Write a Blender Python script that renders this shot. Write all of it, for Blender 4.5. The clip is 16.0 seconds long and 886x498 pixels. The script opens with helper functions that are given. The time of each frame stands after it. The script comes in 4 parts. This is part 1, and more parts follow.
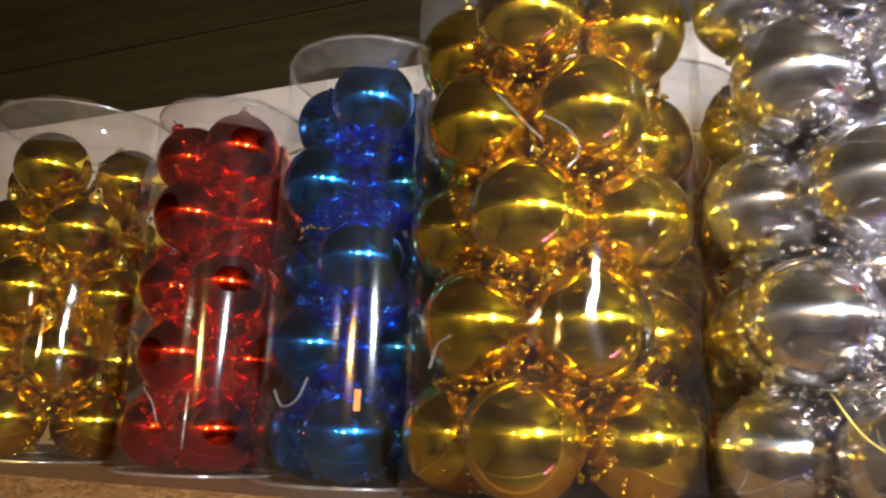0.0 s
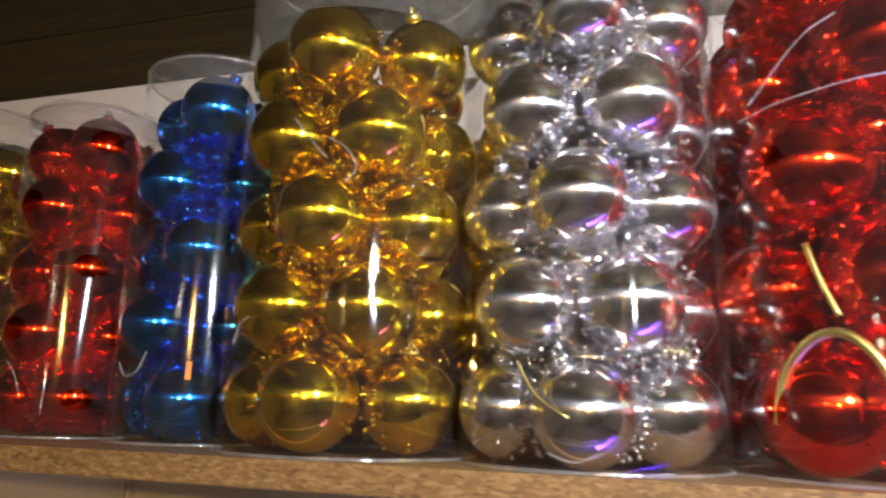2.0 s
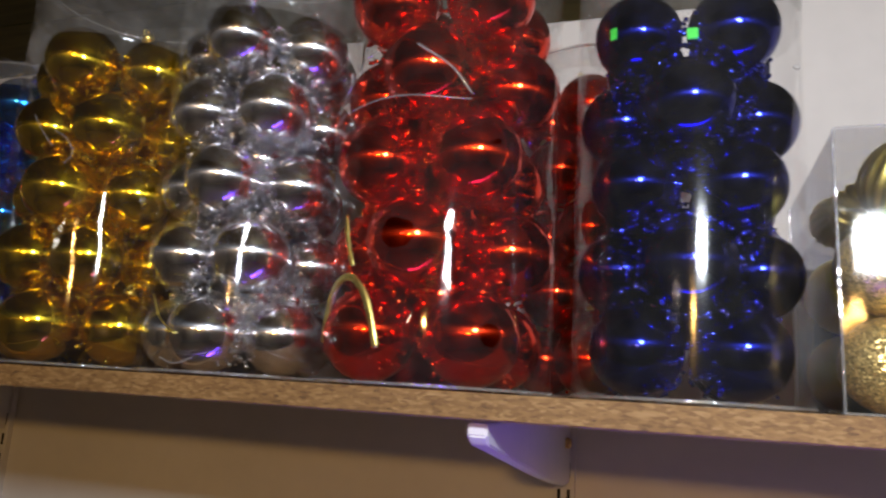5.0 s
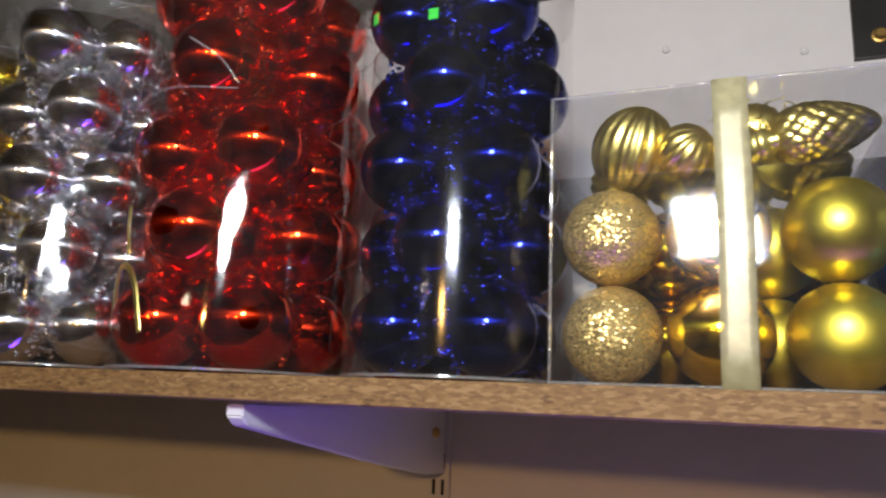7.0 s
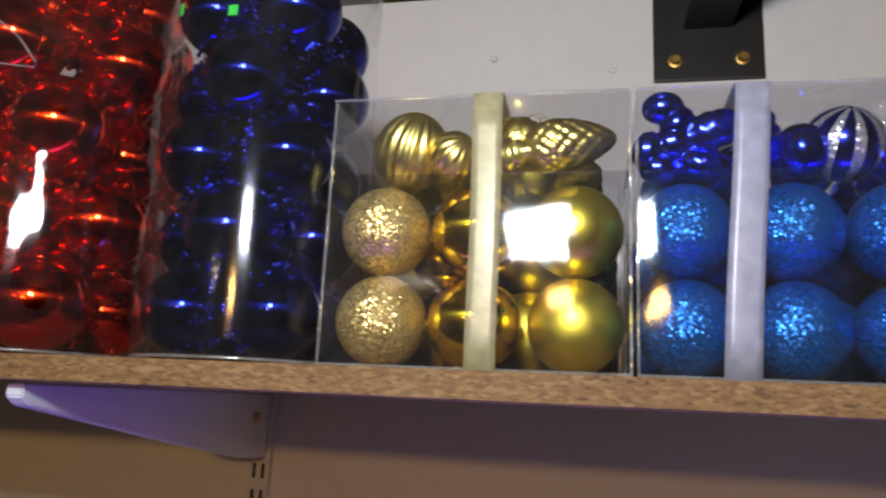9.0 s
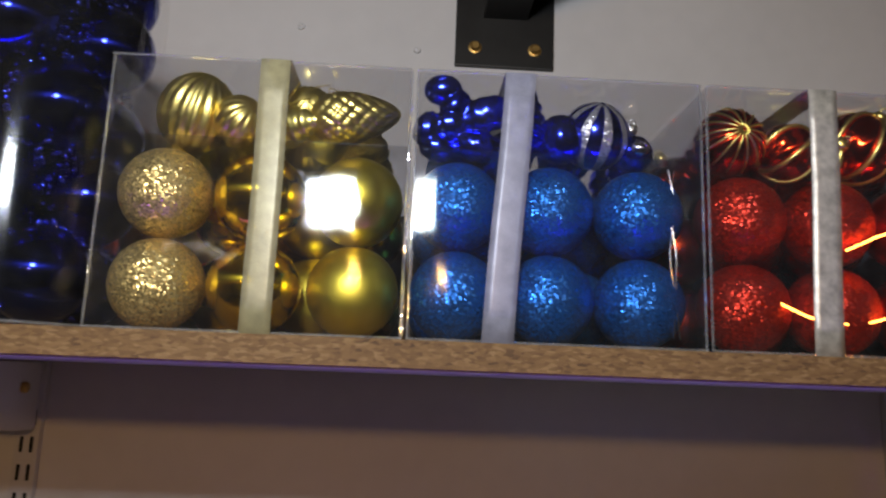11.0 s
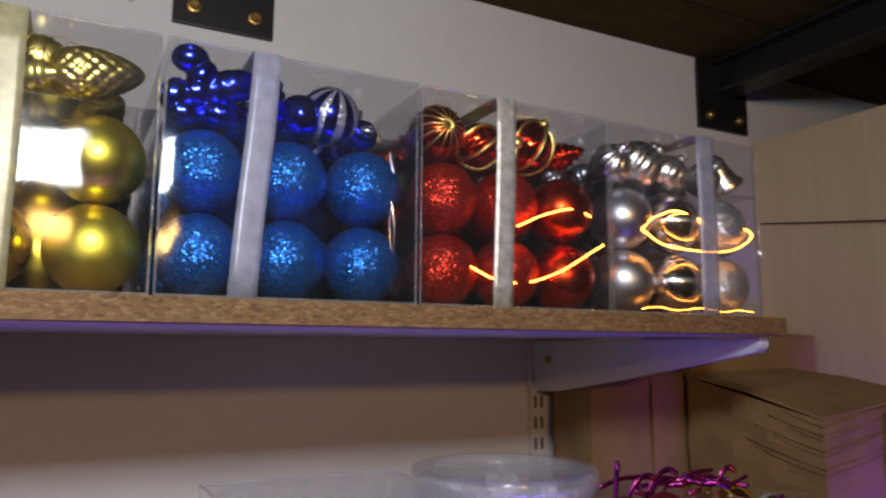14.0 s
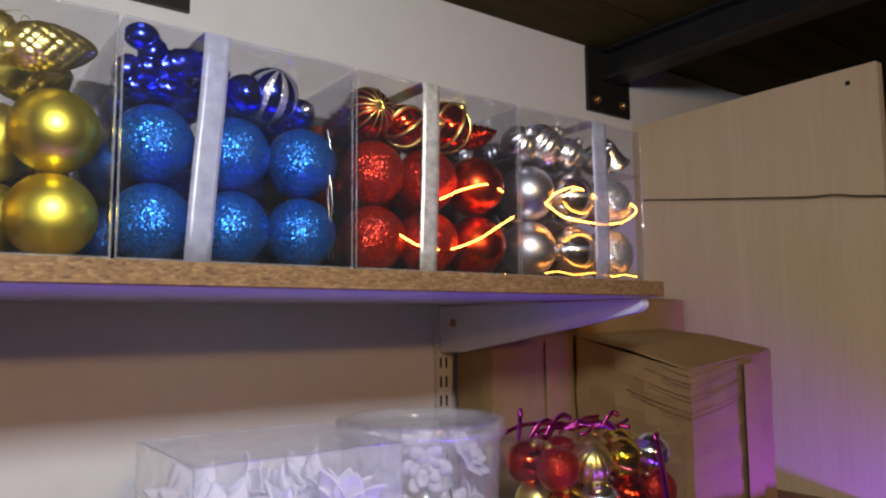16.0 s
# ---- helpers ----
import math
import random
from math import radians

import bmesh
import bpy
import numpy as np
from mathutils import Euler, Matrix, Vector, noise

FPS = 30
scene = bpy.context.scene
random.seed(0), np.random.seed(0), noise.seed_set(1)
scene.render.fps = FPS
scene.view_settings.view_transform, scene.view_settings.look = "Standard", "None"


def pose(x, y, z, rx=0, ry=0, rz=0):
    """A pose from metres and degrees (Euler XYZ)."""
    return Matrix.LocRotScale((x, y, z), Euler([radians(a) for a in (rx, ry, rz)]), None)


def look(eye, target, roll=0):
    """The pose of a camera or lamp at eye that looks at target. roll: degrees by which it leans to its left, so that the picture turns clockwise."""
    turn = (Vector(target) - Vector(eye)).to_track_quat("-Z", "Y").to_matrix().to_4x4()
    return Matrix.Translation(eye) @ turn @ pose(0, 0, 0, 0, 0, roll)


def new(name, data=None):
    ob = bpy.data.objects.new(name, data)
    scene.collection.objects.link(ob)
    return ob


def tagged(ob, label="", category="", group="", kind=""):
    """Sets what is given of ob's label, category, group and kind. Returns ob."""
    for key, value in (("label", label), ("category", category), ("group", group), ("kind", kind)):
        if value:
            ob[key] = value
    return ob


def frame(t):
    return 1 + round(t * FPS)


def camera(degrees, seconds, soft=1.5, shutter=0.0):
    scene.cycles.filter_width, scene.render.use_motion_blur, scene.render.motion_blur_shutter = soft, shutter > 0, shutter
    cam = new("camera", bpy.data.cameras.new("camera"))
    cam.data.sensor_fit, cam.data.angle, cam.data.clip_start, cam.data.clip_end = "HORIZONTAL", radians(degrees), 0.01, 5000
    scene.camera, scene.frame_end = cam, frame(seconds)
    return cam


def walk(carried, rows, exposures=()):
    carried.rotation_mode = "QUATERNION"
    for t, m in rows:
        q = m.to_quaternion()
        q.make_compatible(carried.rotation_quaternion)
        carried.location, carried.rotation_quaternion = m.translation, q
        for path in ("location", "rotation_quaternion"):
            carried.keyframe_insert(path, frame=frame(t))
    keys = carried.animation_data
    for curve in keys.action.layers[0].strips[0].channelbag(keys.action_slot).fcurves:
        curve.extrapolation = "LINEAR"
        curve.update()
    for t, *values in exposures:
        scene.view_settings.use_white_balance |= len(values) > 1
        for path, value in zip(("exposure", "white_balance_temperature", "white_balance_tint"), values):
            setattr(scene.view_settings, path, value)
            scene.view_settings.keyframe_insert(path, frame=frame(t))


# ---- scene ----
cam = camera(62.8, 16.0, soft=2.2, shutter=0.5)
PATH = [
    (0, (-0.509, -0.363, 1.838), (-1.239, 1.434, 2.327), 2.3),
    (0.5, (-0.492, -0.364, 1.84), (-1.188, 1.442, 2.342), 2.2),
    (1, (-0.47, -0.382, 1.843), (-1.128, 1.443, 2.328), 1.9),
    (1.5, (-0.434, -0.397, 1.836), (-1.067, 1.441, 2.308), 2.1),
    (2, (-0.392, -0.415, 1.83), (-0.977, 1.445, 2.274), 1.9),
    (2.5, (-0.35, -0.435, 1.809), (-0.936, 1.416, 2.291), 2.2),
    (3, (-0.308, -0.448, 1.81), (-0.908, 1.408, 2.25), 3.4),
    (3.5, (-0.27, -0.471, 1.812), (-0.833, 1.409, 2.196), 3.1),
    (4, (-0.211, -0.499, 1.803), (-0.752, 1.386, 2.198), 4.1),
    (4.2, (-0.189, -0.51, 1.803), (-0.722, 1.378, 2.192), 4.0),
    (6.3, (0.069, -0.416, 1.784), (-0.74, 1.364, 2.203), 2.9),
    (6.5, (0.079, -0.416, 1.785), (-0.702, 1.379, 2.196), 2.7),
    (7, (0.103, -0.419, 1.787), (-0.609, 1.404, 2.2), 2.5),
    (7.5, (0.125, -0.424, 1.787), (-0.534, 1.414, 2.219), 2.6),
    (8, (0.145, -0.426, 1.785), (-0.443, 1.437, 2.216), 2.7),
    (8.5, (0.162, -0.427, 1.784), (-0.348, 1.461, 2.2), 2.8),
    (9, (0.178, -0.431, 1.782), (-0.231, 1.483, 2.19), 2.7),
    (9.5, (0.191, -0.434, 1.781), (-0.109, 1.503, 2.178), 2.7),
    (10, (0.202, -0.442, 1.779), (0.029, 1.513, 2.168), 2.7),
    (10.2, (0.204, -0.442, 1.779), (0.089, 1.517, 2.163), 2.5),
    (12.5, (0.194, -0.463, 1.768), (0.627, 1.464, 2.08), 2.2),
    (13, (0.18, -0.473, 1.767), (0.754, 1.418, 2.076), 1.8),
    (13.5, (0.169, -0.485, 1.769), (0.896, 1.356, 2.059), 1.3),
    (14, (0.152, -0.499, 1.767), (1.068, 1.258, 2.04), 0.3),
    (14.5, (0.134, -0.512, 1.765), (1.185, 1.168, 2.034), -0.7),
    (15, (0.117, -0.521, 1.763), (1.254, 1.104, 2.019), -1.0),
    (15.5, (0.102, -0.531, 1.76), (1.276, 1.071, 1.995), -0.9),
    (16, (0.087, -0.536, 1.755), (1.272, 1.063, 1.955), -0.5),
]
walk(cam, [(t, look(eye, target, roll)) for t, eye, target, roll in PATH],
     exposures=[(0, 1.9), (2, 1.58), (3.5, 0.85), (7, 0.36), (9, 0.12), (10.2, -0.08), (12.4, -0.72), (13.2, -0.6), (14.5, 0.0), (16, 0.25)])

# ---- light ----
def area_lamp(name, eye, target, size_x, size_y, power, color, spread=180):
    d = bpy.data.lights.new(name, "AREA")
    d.shape, d.size, d.size_y, d.energy, d.color = "RECTANGLE", size_x, size_y, power, color
    d.spread = math.radians(spread)
    ob = new(name, d)
    ob.matrix_world = look(eye, target)
    return ob


world = bpy.data.worlds.new("world")
world.use_nodes = True
world.node_tree.nodes["Background"].inputs[0].default_value = (0.05, 0.045, 0.04, 1)
world.node_tree.nodes["Background"].inputs[1].default_value = 0.3
scene.world = world

# white LED panel hung in front of the shelf, a warm lamp deeper in the room, a violet neon tube low down
area_lamp("led_panel_lamp", (0.098, -0.72, 2.06), (0.12, 0.1, 1.85), 0.12, 0.085, 7.0, (0.85, 0.92, 1.0))
area_lamp("warm_ceiling_lamp", (0.1, -2.2, 2.13), (0.1, 0.3, 1.7), 0.14, 0.07, 8.0, (1.0, 0.55, 0.15))
# unseen fill, added to brighten the room that the baubles mirror
area_lamp("store_ceiling_lamp", (-0.7, -2.7, 2.27), (-0.7, -2.65, 0.0), 0.3, 0.3, 4.5, (1.0, 0.84, 0.62))
area_lamp("violet_neon_lamp", (0.28, -0.09, 1.42), (0.28, -0.02, 1.80), 1.15, 0.03, 0.80, (0.16, 0.04, 1.0), 110)
area_lamp("violet_neon_lamp", (1.12, -0.36, 1.40), (1.20, 0.15, 1.45), 0.22, 0.03, 1.1, (0.18, 0.035, 1.0), 74)


# ---- materials ----
def nodes_of(name):
    m = bpy.data.materials.new(name)
    m.use_nodes = True
    nt = m.node_tree
    return m, nt, nt.nodes["Principled BSDF"]


def link(nt, a, b):
    nt.links.new(a, b)


def tex(nt, kind, scale, coords="Object", **kw):
    c = nt.nodes.new("ShaderNodeTexCoord")
    n = nt.nodes.new("ShaderNodeTex" + kind)
    n.inputs["Scale"].default_value = scale
    for k, v in kw.items():
        n.inputs[k].default_value = v
    link(nt, c.outputs[coords], n.inputs["Vector"])
    return n


def ramp(nt, src, stops):
    r = nt.nodes.new("ShaderNodeValToRGB")
    el = r.color_ramp.elements
    while len(el) < len(stops):
        el.new(0.5)
    for e, (p, c) in zip(el, stops):
        e.position, e.color = p, (*c, 1)
    link(nt, src, r.inputs[0])
    return r.outputs[0]


def bump(nt, src, bsdf, strength, distance):
    b = nt.nodes.new("ShaderNodeBump")
    b.inputs["Strength"].default_value, b.inputs["Distance"].default_value = strength, distance
    link(nt, src, b.inputs["Height"])
    link(nt, b.outputs[0], bsdf.inputs["Normal"])
    return b


def math_node(nt, op, a, b):
    n = nt.nodes.new("ShaderNodeMath")
    n.operation = op
    for i, v in enumerate((a, b)):
        if isinstance(v, (int, float)):
            n.inputs[i].default_value = v
        else:
            link(nt, v, n.inputs[i])
    return n.outputs[0]


def plain(name, color, rough=0.5, metal=0.0, var=0.15, scale=30.0, bump_d=0.0005):
    """Paint, card or steel with stains at a large scale and grain at a small one."""
    m, nt, b = nodes_of(name)
    n1, n2 = tex(nt, "Noise", scale, Detail=5.0), tex(nt, "Noise", scale * 12, Detail=3.0)
    mix = math_node(nt, "ADD", math_node(nt, "MULTIPLY", n1.outputs[0], 0.7), math_node(nt, "MULTIPLY", n2.outputs[0], 0.3))
    lo, hi = [max(0, c * (1 - var)) for c in color], [min(1, c * (1 + var)) for c in color]
    link(nt, ramp(nt, mix, [(0.3, lo), (0.7, hi)]), b.inputs["Base Color"])
    b.inputs["Roughness"].default_value, b.inputs["Metallic"].default_value = rough, metal
    bump(nt, mix, b, 0.3, bump_d)
    return m


def foil(name, color, rough, wobble=0.0, scale=40.0, tint=0.12, streak=0.0):
    """Vacuum-metallised plastic: shiny or satin, each bauble slightly different; a second anisotropic lobe
    stands in for lens smear by drawing a lamp's highlight out sideways."""
    m, nt, b = nodes_of(name)
    info = nt.nodes.new("ShaderNodeObjectInfo")
    lo, hi = [c * (1 - tint) for c in color], [min(1, c * (1 + tint)) for c in color]
    hue = ramp(nt, info.outputs["Random"], [(0, lo), (1, hi)])
    link(nt, hue, b.inputs["Base Color"])
    b.inputs["Metallic"].default_value = 1.0
    n = tex(nt, "Noise", scale, Detail=4.0)
    link(nt, math_node(nt, "ADD", math_node(nt, "MULTIPLY", n.outputs[0], rough * 0.8), rough * 0.6), b.inputs["Roughness"])
    if wobble:
        bump(nt, n.outputs[0], b, 0.5, wobble)
    if streak:
        c = nt.nodes.new("ShaderNodeBsdfPrincipled")
        link(nt, hue, c.inputs["Base Color"])
        c.inputs["Metallic"].default_value, c.inputs["Roughness"].default_value, c.inputs["Anisotropic"].default_value = 1.0, 0.25, 0.97
        geo, cross = nt.nodes.new("ShaderNodeNewGeometry"), nt.nodes.new("ShaderNodeVectorMath")
        cross.operation = "CROSS_PRODUCT"
        link(nt, geo.outputs["Normal"], cross.inputs[0])
        cross.inputs[1].default_value = (0, 0, 1)
        link(nt, cross.outputs[0], c.inputs["Tangent"])
        mix = nt.nodes.new("ShaderNodeMixShader")
        mix.inputs[0].default_value = streak
        link(nt, b.outputs[0], mix.inputs[1])
        link(nt, c.outputs[0], mix.inputs[2])
        link(nt, mix.outputs[0], nt.nodes["Material Output"].inputs["Surface"])
    return m


def glitter(name, color, flake=880.0, spread=0.72, rough=0.34):
    """Glued glitter: every flake has a tilt of its own."""
    m, nt, b = nodes_of(name)
    v = tex(nt, "Voronoi", flake)
    geo = nt.nodes.new("ShaderNodeNewGeometry")
    sub, mul, add, nor = [nt.nodes.new("ShaderNodeVectorMath") for _ in range(4)]
    sub.operation, mul.operation, add.operation, nor.operation = "SUBTRACT", "SCALE", "ADD", "NORMALIZE"
    sub.inputs[1].default_value = (0.5, 0.5, 0.5)
    mul.inputs["Scale"].default_value = spread
    link(nt, v.outputs["Color"], sub.inputs[0])
    link(nt, sub.outputs[0], mul.inputs[0])
    link(nt, mul.outputs[0], add.inputs[0])
    link(nt, geo.outputs["Normal"], add.inputs[1])
    link(nt, add.outputs[0], nor.inputs[0])
    link(nt, nor.outputs[0], b.inputs["Normal"])
    sep = nt.nodes.new("ShaderNodeSeparateColor")
    link(nt, v.outputs["Color"], sep.inputs[0])
    link(nt, ramp(nt, sep.outputs[0], [(0, [c * 0.55 for c in color]), (1, [min(1, c * 1.35) for c in color])]), b.inputs["Base Color"])
    b.inputs["Metallic"].default_value, b.inputs["Roughness"].default_value = 0.75, rough
    return m


def film(name, gloss, rough, wave, wave_scale, milk=0.02, tint=(1, 1, 1)):
    """Clear packaging plastic: see-through, a little milky, with creases that catch the lamps."""
    m, nt, b = nodes_of(name)
    nt.nodes.remove(b)
    out = nt.nodes["Material Output"]
    clear, shine, haze = nt.nodes.new("ShaderNodeBsdfTransparent"), nt.nodes.new("ShaderNodeBsdfGlossy"), nt.nodes.new("ShaderNodeBsdfDiffuse")
    clear.inputs[0].default_value = (*tint, 1)
    shine.inputs[0].default_value, shine.inputs["Roughness"].default_value = (1, 1, 1, 1), rough
    haze.inputs[0].default_value = (0.8, 0.8, 0.8, 1)
    lw = nt.nodes.new("ShaderNodeLayerWeight")
    lw.inputs["Blend"].default_value = 0.25
    fac = math_node(nt, "ADD", math_node(nt, "MULTIPLY", lw.outputs["Facing"], 0.22), gloss)
    n = tex(nt, "Noise", wave_scale, Detail=2.0, Distortion=0.6)
    bp = nt.nodes.new("ShaderNodeBump")
    bp.inputs["Strength"].default_value, bp.inputs["Distance"].default_value = 1.0, wave
    link(nt, n.outputs[0], bp.inputs["Height"])
    link(nt, bp.outputs[0], shine.inputs["Normal"])
    link(nt, bp.outputs[0], lw.inputs["Normal"])
    m1, m2 = nt.nodes.new("ShaderNodeMixShader"), nt.nodes.new("ShaderNodeMixShader")
    dust = tex(nt, "Noise", 60.0, Detail=6.0)
    link(nt, math_node(nt, "MULTIPLY", dust.outputs[0], milk * 2), m1.inputs[0])
    link(nt, clear.outputs[0], m1.inputs[1])
    link(nt, haze.outputs[0], m1.inputs[2])
    link(nt, fac, m2.inputs[0])
    link(nt, m1.outputs[0], m2.inputs[1])
    link(nt, shine.outputs[0], m2.inputs[2])
    link(nt, m2.outputs[0], out.inputs["Surface"])
    return m


def chipboard(name):
    m, nt, b = nodes_of(name)
    mp = nt.nodes.new("ShaderNodeMapping")
    mp.inputs["Scale"].default_value = (0.36, 1, 1)
    c = nt.nodes.new("ShaderNodeTexCoord")
    link(nt, c.outputs["Object"], mp.inputs[0])
    v, n = nt.nodes.new("ShaderNodeTexVoronoi"), nt.nodes.new("ShaderNodeTexNoise")
    v.inputs["Scale"].default_value, n.inputs["Scale"].default_value, n.inputs["Detail"].default_value = 620, 260, 7
    big = nt.nodes.new("ShaderNodeTexNoise")
    big.inputs["Scale"].default_value = 14
    for t_ in (v, n, big):
        link(nt, mp.outputs[0], t_.inputs["Vector"])
    sep = nt.nodes.new("ShaderNodeSeparateColor")
    link(nt, v.outputs["Color"], sep.inputs[0])
    mix = math_node(nt, "ADD", math_node(nt, "MULTIPLY", sep.outputs[0], 0.45), math_node(nt, "MULTIPLY", n.outputs[0], 0.4))
    mix = math_node(nt, "ADD", mix, math_node(nt, "MULTIPLY", big.outputs[0], 0.2))
    link(nt, ramp(nt, mix, [(0.18, (0.055, 0.025, 0.008)), (0.34, (0.165, 0.085, 0.027)), (0.6, (0.23, 0.125, 0.041)), (0.9, (0.36, 0.22, 0.09))]), b.inputs["Base Color"])
    b.inputs["Roughness"].default_value = 0.75
    bump(nt, mix, b, 0.7, 0.0008)
    return m


def wood(name, dark, light, grain_axis, rough=0.55, stretch=14.0, scale=9.0):
    m, nt, b = nodes_of(name)
    mp, c = nt.nodes.new("ShaderNodeMapping"), nt.nodes.new("ShaderNodeTexCoord")
    s = [stretch] * 3
    s[grain_axis] = 1.0
    mp.inputs["Scale"].default_value = s
    link(nt, c.outputs["Object"], mp.inputs[0])
    n1, n2 = nt.nodes.new("ShaderNodeTexNoise"), nt.nodes.new("ShaderNodeTexNoise")
    n1.inputs["Scale"].default_value, n1.inputs["Detail"].default_value, n1.inputs["Distortion"].default_value = scale * 0.25, 4, 0.8
    n2.inputs["Scale"].default_value, n2.inputs["Detail"].default_value = scale * 2, 6
    link(nt, mp.outputs[0], n1.inputs["Vector"])
    link(nt, mp.outputs[0], n2.inputs["Vector"])
    mix = math_node(nt, "ADD", math_node(nt, "MULTIPLY", n1.outputs[0], 0.6), math_node(nt, "MULTIPLY", n2.outputs[0], 0.4))
    link(nt, ramp(nt, mix, [(0.3, dark), (0.7, light)]), b.inputs["Base Color"])
    b.inputs["Roughness"].default_value = rough
    bump(nt, mix, b, 0.2, 0.0004)
    return m


def glow(name, color, strength):
    m, nt, b = nodes_of(name)
    b.inputs["Base Color"].default_value = (*color, 1)
    b.inputs["Emission Color"].default_value = (*color, 1)
    b.inputs["Emission Strength"].default_value = strength
    return m


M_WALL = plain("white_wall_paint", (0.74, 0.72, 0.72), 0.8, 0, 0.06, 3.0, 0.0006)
# unseen walls: room dimness put into a grey darker than the wall paint
M_ROOM = plain("darkened_room_paint", (0.38, 0.37, 0.35), 0.9, 0, 0.2, 1.5)
M_FLOOR = plain("concrete_floor", (0.17, 0.165, 0.16), 0.8, 0, 0.25, 4.0)
M_CEIL = wood("stained_ceiling_boards", (0.030, 0.023, 0.006), (0.088, 0.066, 0.017), 0, 0.85, 10.0, 6.0)
M_CEIL.node_tree.nodes["Principled BSDF"].inputs["Specular IOR Level"].default_value = 0.15
M_PANEL = wood("beech_laminate", (0.60, 0.45, 0.27), (0.72, 0.56, 0.36), 2, 0.45, 18.0, 5.0)
M_EDGE = plain("edge_band", (0.62, 0.52, 0.38), 0.5, 0, 0.08)
M_CHIP = chipboard("raw_chipboard")
M_LAMINATE = plain("white_shelf_laminate", (0.50, 0.48, 0.50), 0.35, 0, 0.06, 8.0, 0.0001)
M_STEEL = plain("white_enamelled_steel", (0.70, 0.69, 0.70), 0.4, 0, 0.05, 20.0, 0.0001)
M_BLACK = plain("black_painted_steel", (0.018, 0.018, 0.018), 0.45, 0.2, 0.35, 25.0, 0.0005)
# near-black that puts shade into open slots and behind boxed baubles
M_GAP_SHADE = plain("gap_shade", (0.02, 0.02, 0.02), 0.9)
M_BRASS = plain("yellow_zinc_bolt", (0.55, 0.36, 0.12), 0.35, 0.9, 0.3, 90.0)
M_CARD = plain("corrugated_card", (0.30, 0.18, 0.075), 0.85, 0, 0.16, 14.0, 0.0008)
M_TAPE = plain("clear_parcel_tape", (0.33, 0.20, 0.09), 0.15, 0, 0.1, 30.0, 0.0004)
M_CABLE = plain("black_cable", (0.02, 0.018, 0.016), 0.5)

M_FILM_BAG = film("soft_clear_film", 0.030, 0.05, 0.0015, 15.0, 0.008)
M_FILM_TUBE = film("clear_tube_sheet", 0.022, 0.10, 0.0003, 9.0, 0.010)
M_FILM_BOX = film("clear_box_sheet", 0.013, 0.06, 0.0016, 10.0, 0.012, (0.93, 0.93, 0.94))
M_FILM_TRAY = film("thin_tray_sheet", 0.004, 0.15, 0.0008, 9.0, 0.006, (0.89, 0.89, 0.91))
M_FILM_EDGE = film("box_fold", 0.25, 0.08, 0.002, 60.0, 0.12)
M_FILM_TOP = film("creased_film_top", 0.045, 0.09, 0.004, 26.0, 0.055)
M_FILM_MILK = film("milky_tub_plastic", 0.06, 0.12, 0.001, 20.0, 0.16)

GOLD, RED, BLUE, NAVY, SILVER = (0.90, 0.64, 0.035), (0.78, 0.040, 0.009), (0.018, 0.23, 0.90), (0.008, 0.012, 0.19), (0.82, 0.82, 0.88)
M_GOLD, M_RED, M_BLUE = foil("gold_mirror_foil", GOLD, 0.10, 0.00005, streak=0.14), foil("red_mirror_foil", RED, 0.10, 0.00005, streak=0.15), foil("blue_mirror_foil", BLUE, 0.10, 0.00005, streak=0.14)
M_NAVY, M_SILVER = foil("navy_mirror_foil", NAVY, 0.10, 0.00005, streak=0.14), foil("silver_mirror_foil", SILVER, 0.10, 0.00005, streak=0.24)
# foils of the added specks that stand in for glints between baubles
GLINT_FOILS = {m: foil(n, c, 0.09) for m, n, c in ((M_GOLD, "gold_glint_foil", (1.0, 0.74, 0.06)), (M_RED, "red_glint_foil", (0.98, 0.07, 0.015)), (M_BLUE, "blue_glint_foil", (0.02, 0.22, 0.95)), (M_NAVY, "navy_glint_foil", (0.06, 0.09, 0.85)), (M_SILVER, "silver_glint_foil", (0.95, 0.95, 1.0)))}
M_GOLD_SATIN, M_SILVER_SATIN = foil("gold_satin", (0.82, 0.67, 0.08), 0.40), foil("silver_satin", (0.74, 0.73, 0.79), 0.38)
M_RED_SATIN = foil("red_satin", (0.70, 0.06, 0.012), 0.30)
M_GOLD_GLIT = glitter("pale_gold_glitter", (0.72, 0.53, 0.20))
M_BLUE_GLIT = glitter("blue_glitter", (0.014, 0.145, 0.56))
M_RED_GLIT = glitter("red_glitter", (0.48, 0.022, 0.007))
M_SILVER_GLIT = glitter("silver_glitter", (0.60, 0.60, 0.66))
M_BRIGHT_GOLD = foil("pale_gold_foil", (0.98, 0.78, 0.24), 0.36, 0.0003, 120.0)
M_PALE_SILVER = foil("pale_silver_foil", (0.92, 0.92, 0.97), 0.30, 0.0012, 160.0)
M_VIOLET = foil("royal_blue_foil", (0.035, 0.06, 0.92), 0.18, 0.0004, 60.0)
M_RIB_CREAM = plain("cream_satin_ribbon", (0.50, 0.45, 0.26), 0.35, 0.1, 0.25, 120.0)
M_RIB_LILAC = plain("pale_lilac_ribbon", (0.42, 0.42, 0.52), 0.35, 0.1, 0.22, 110.0)
for m_ in (M_RIB_CREAM, M_RIB_LILAC):
    m_.node_tree.nodes["Principled BSDF"].inputs["Alpha"].default_value = 0.62
M_RIB_SILVER = plain("silver_lurex_ribbon", (0.56, 0.52, 0.46), 0.32, 0.35, 0.4, 160.0, 0.0015)
M_PINK = foil("pink_curling_ribbon", (0.50, 0.06, 0.32), 0.3, 0.001, 80.0)
M_GREEN = plain("green_clip", (0.05, 0.55, 0.06), 0.4)
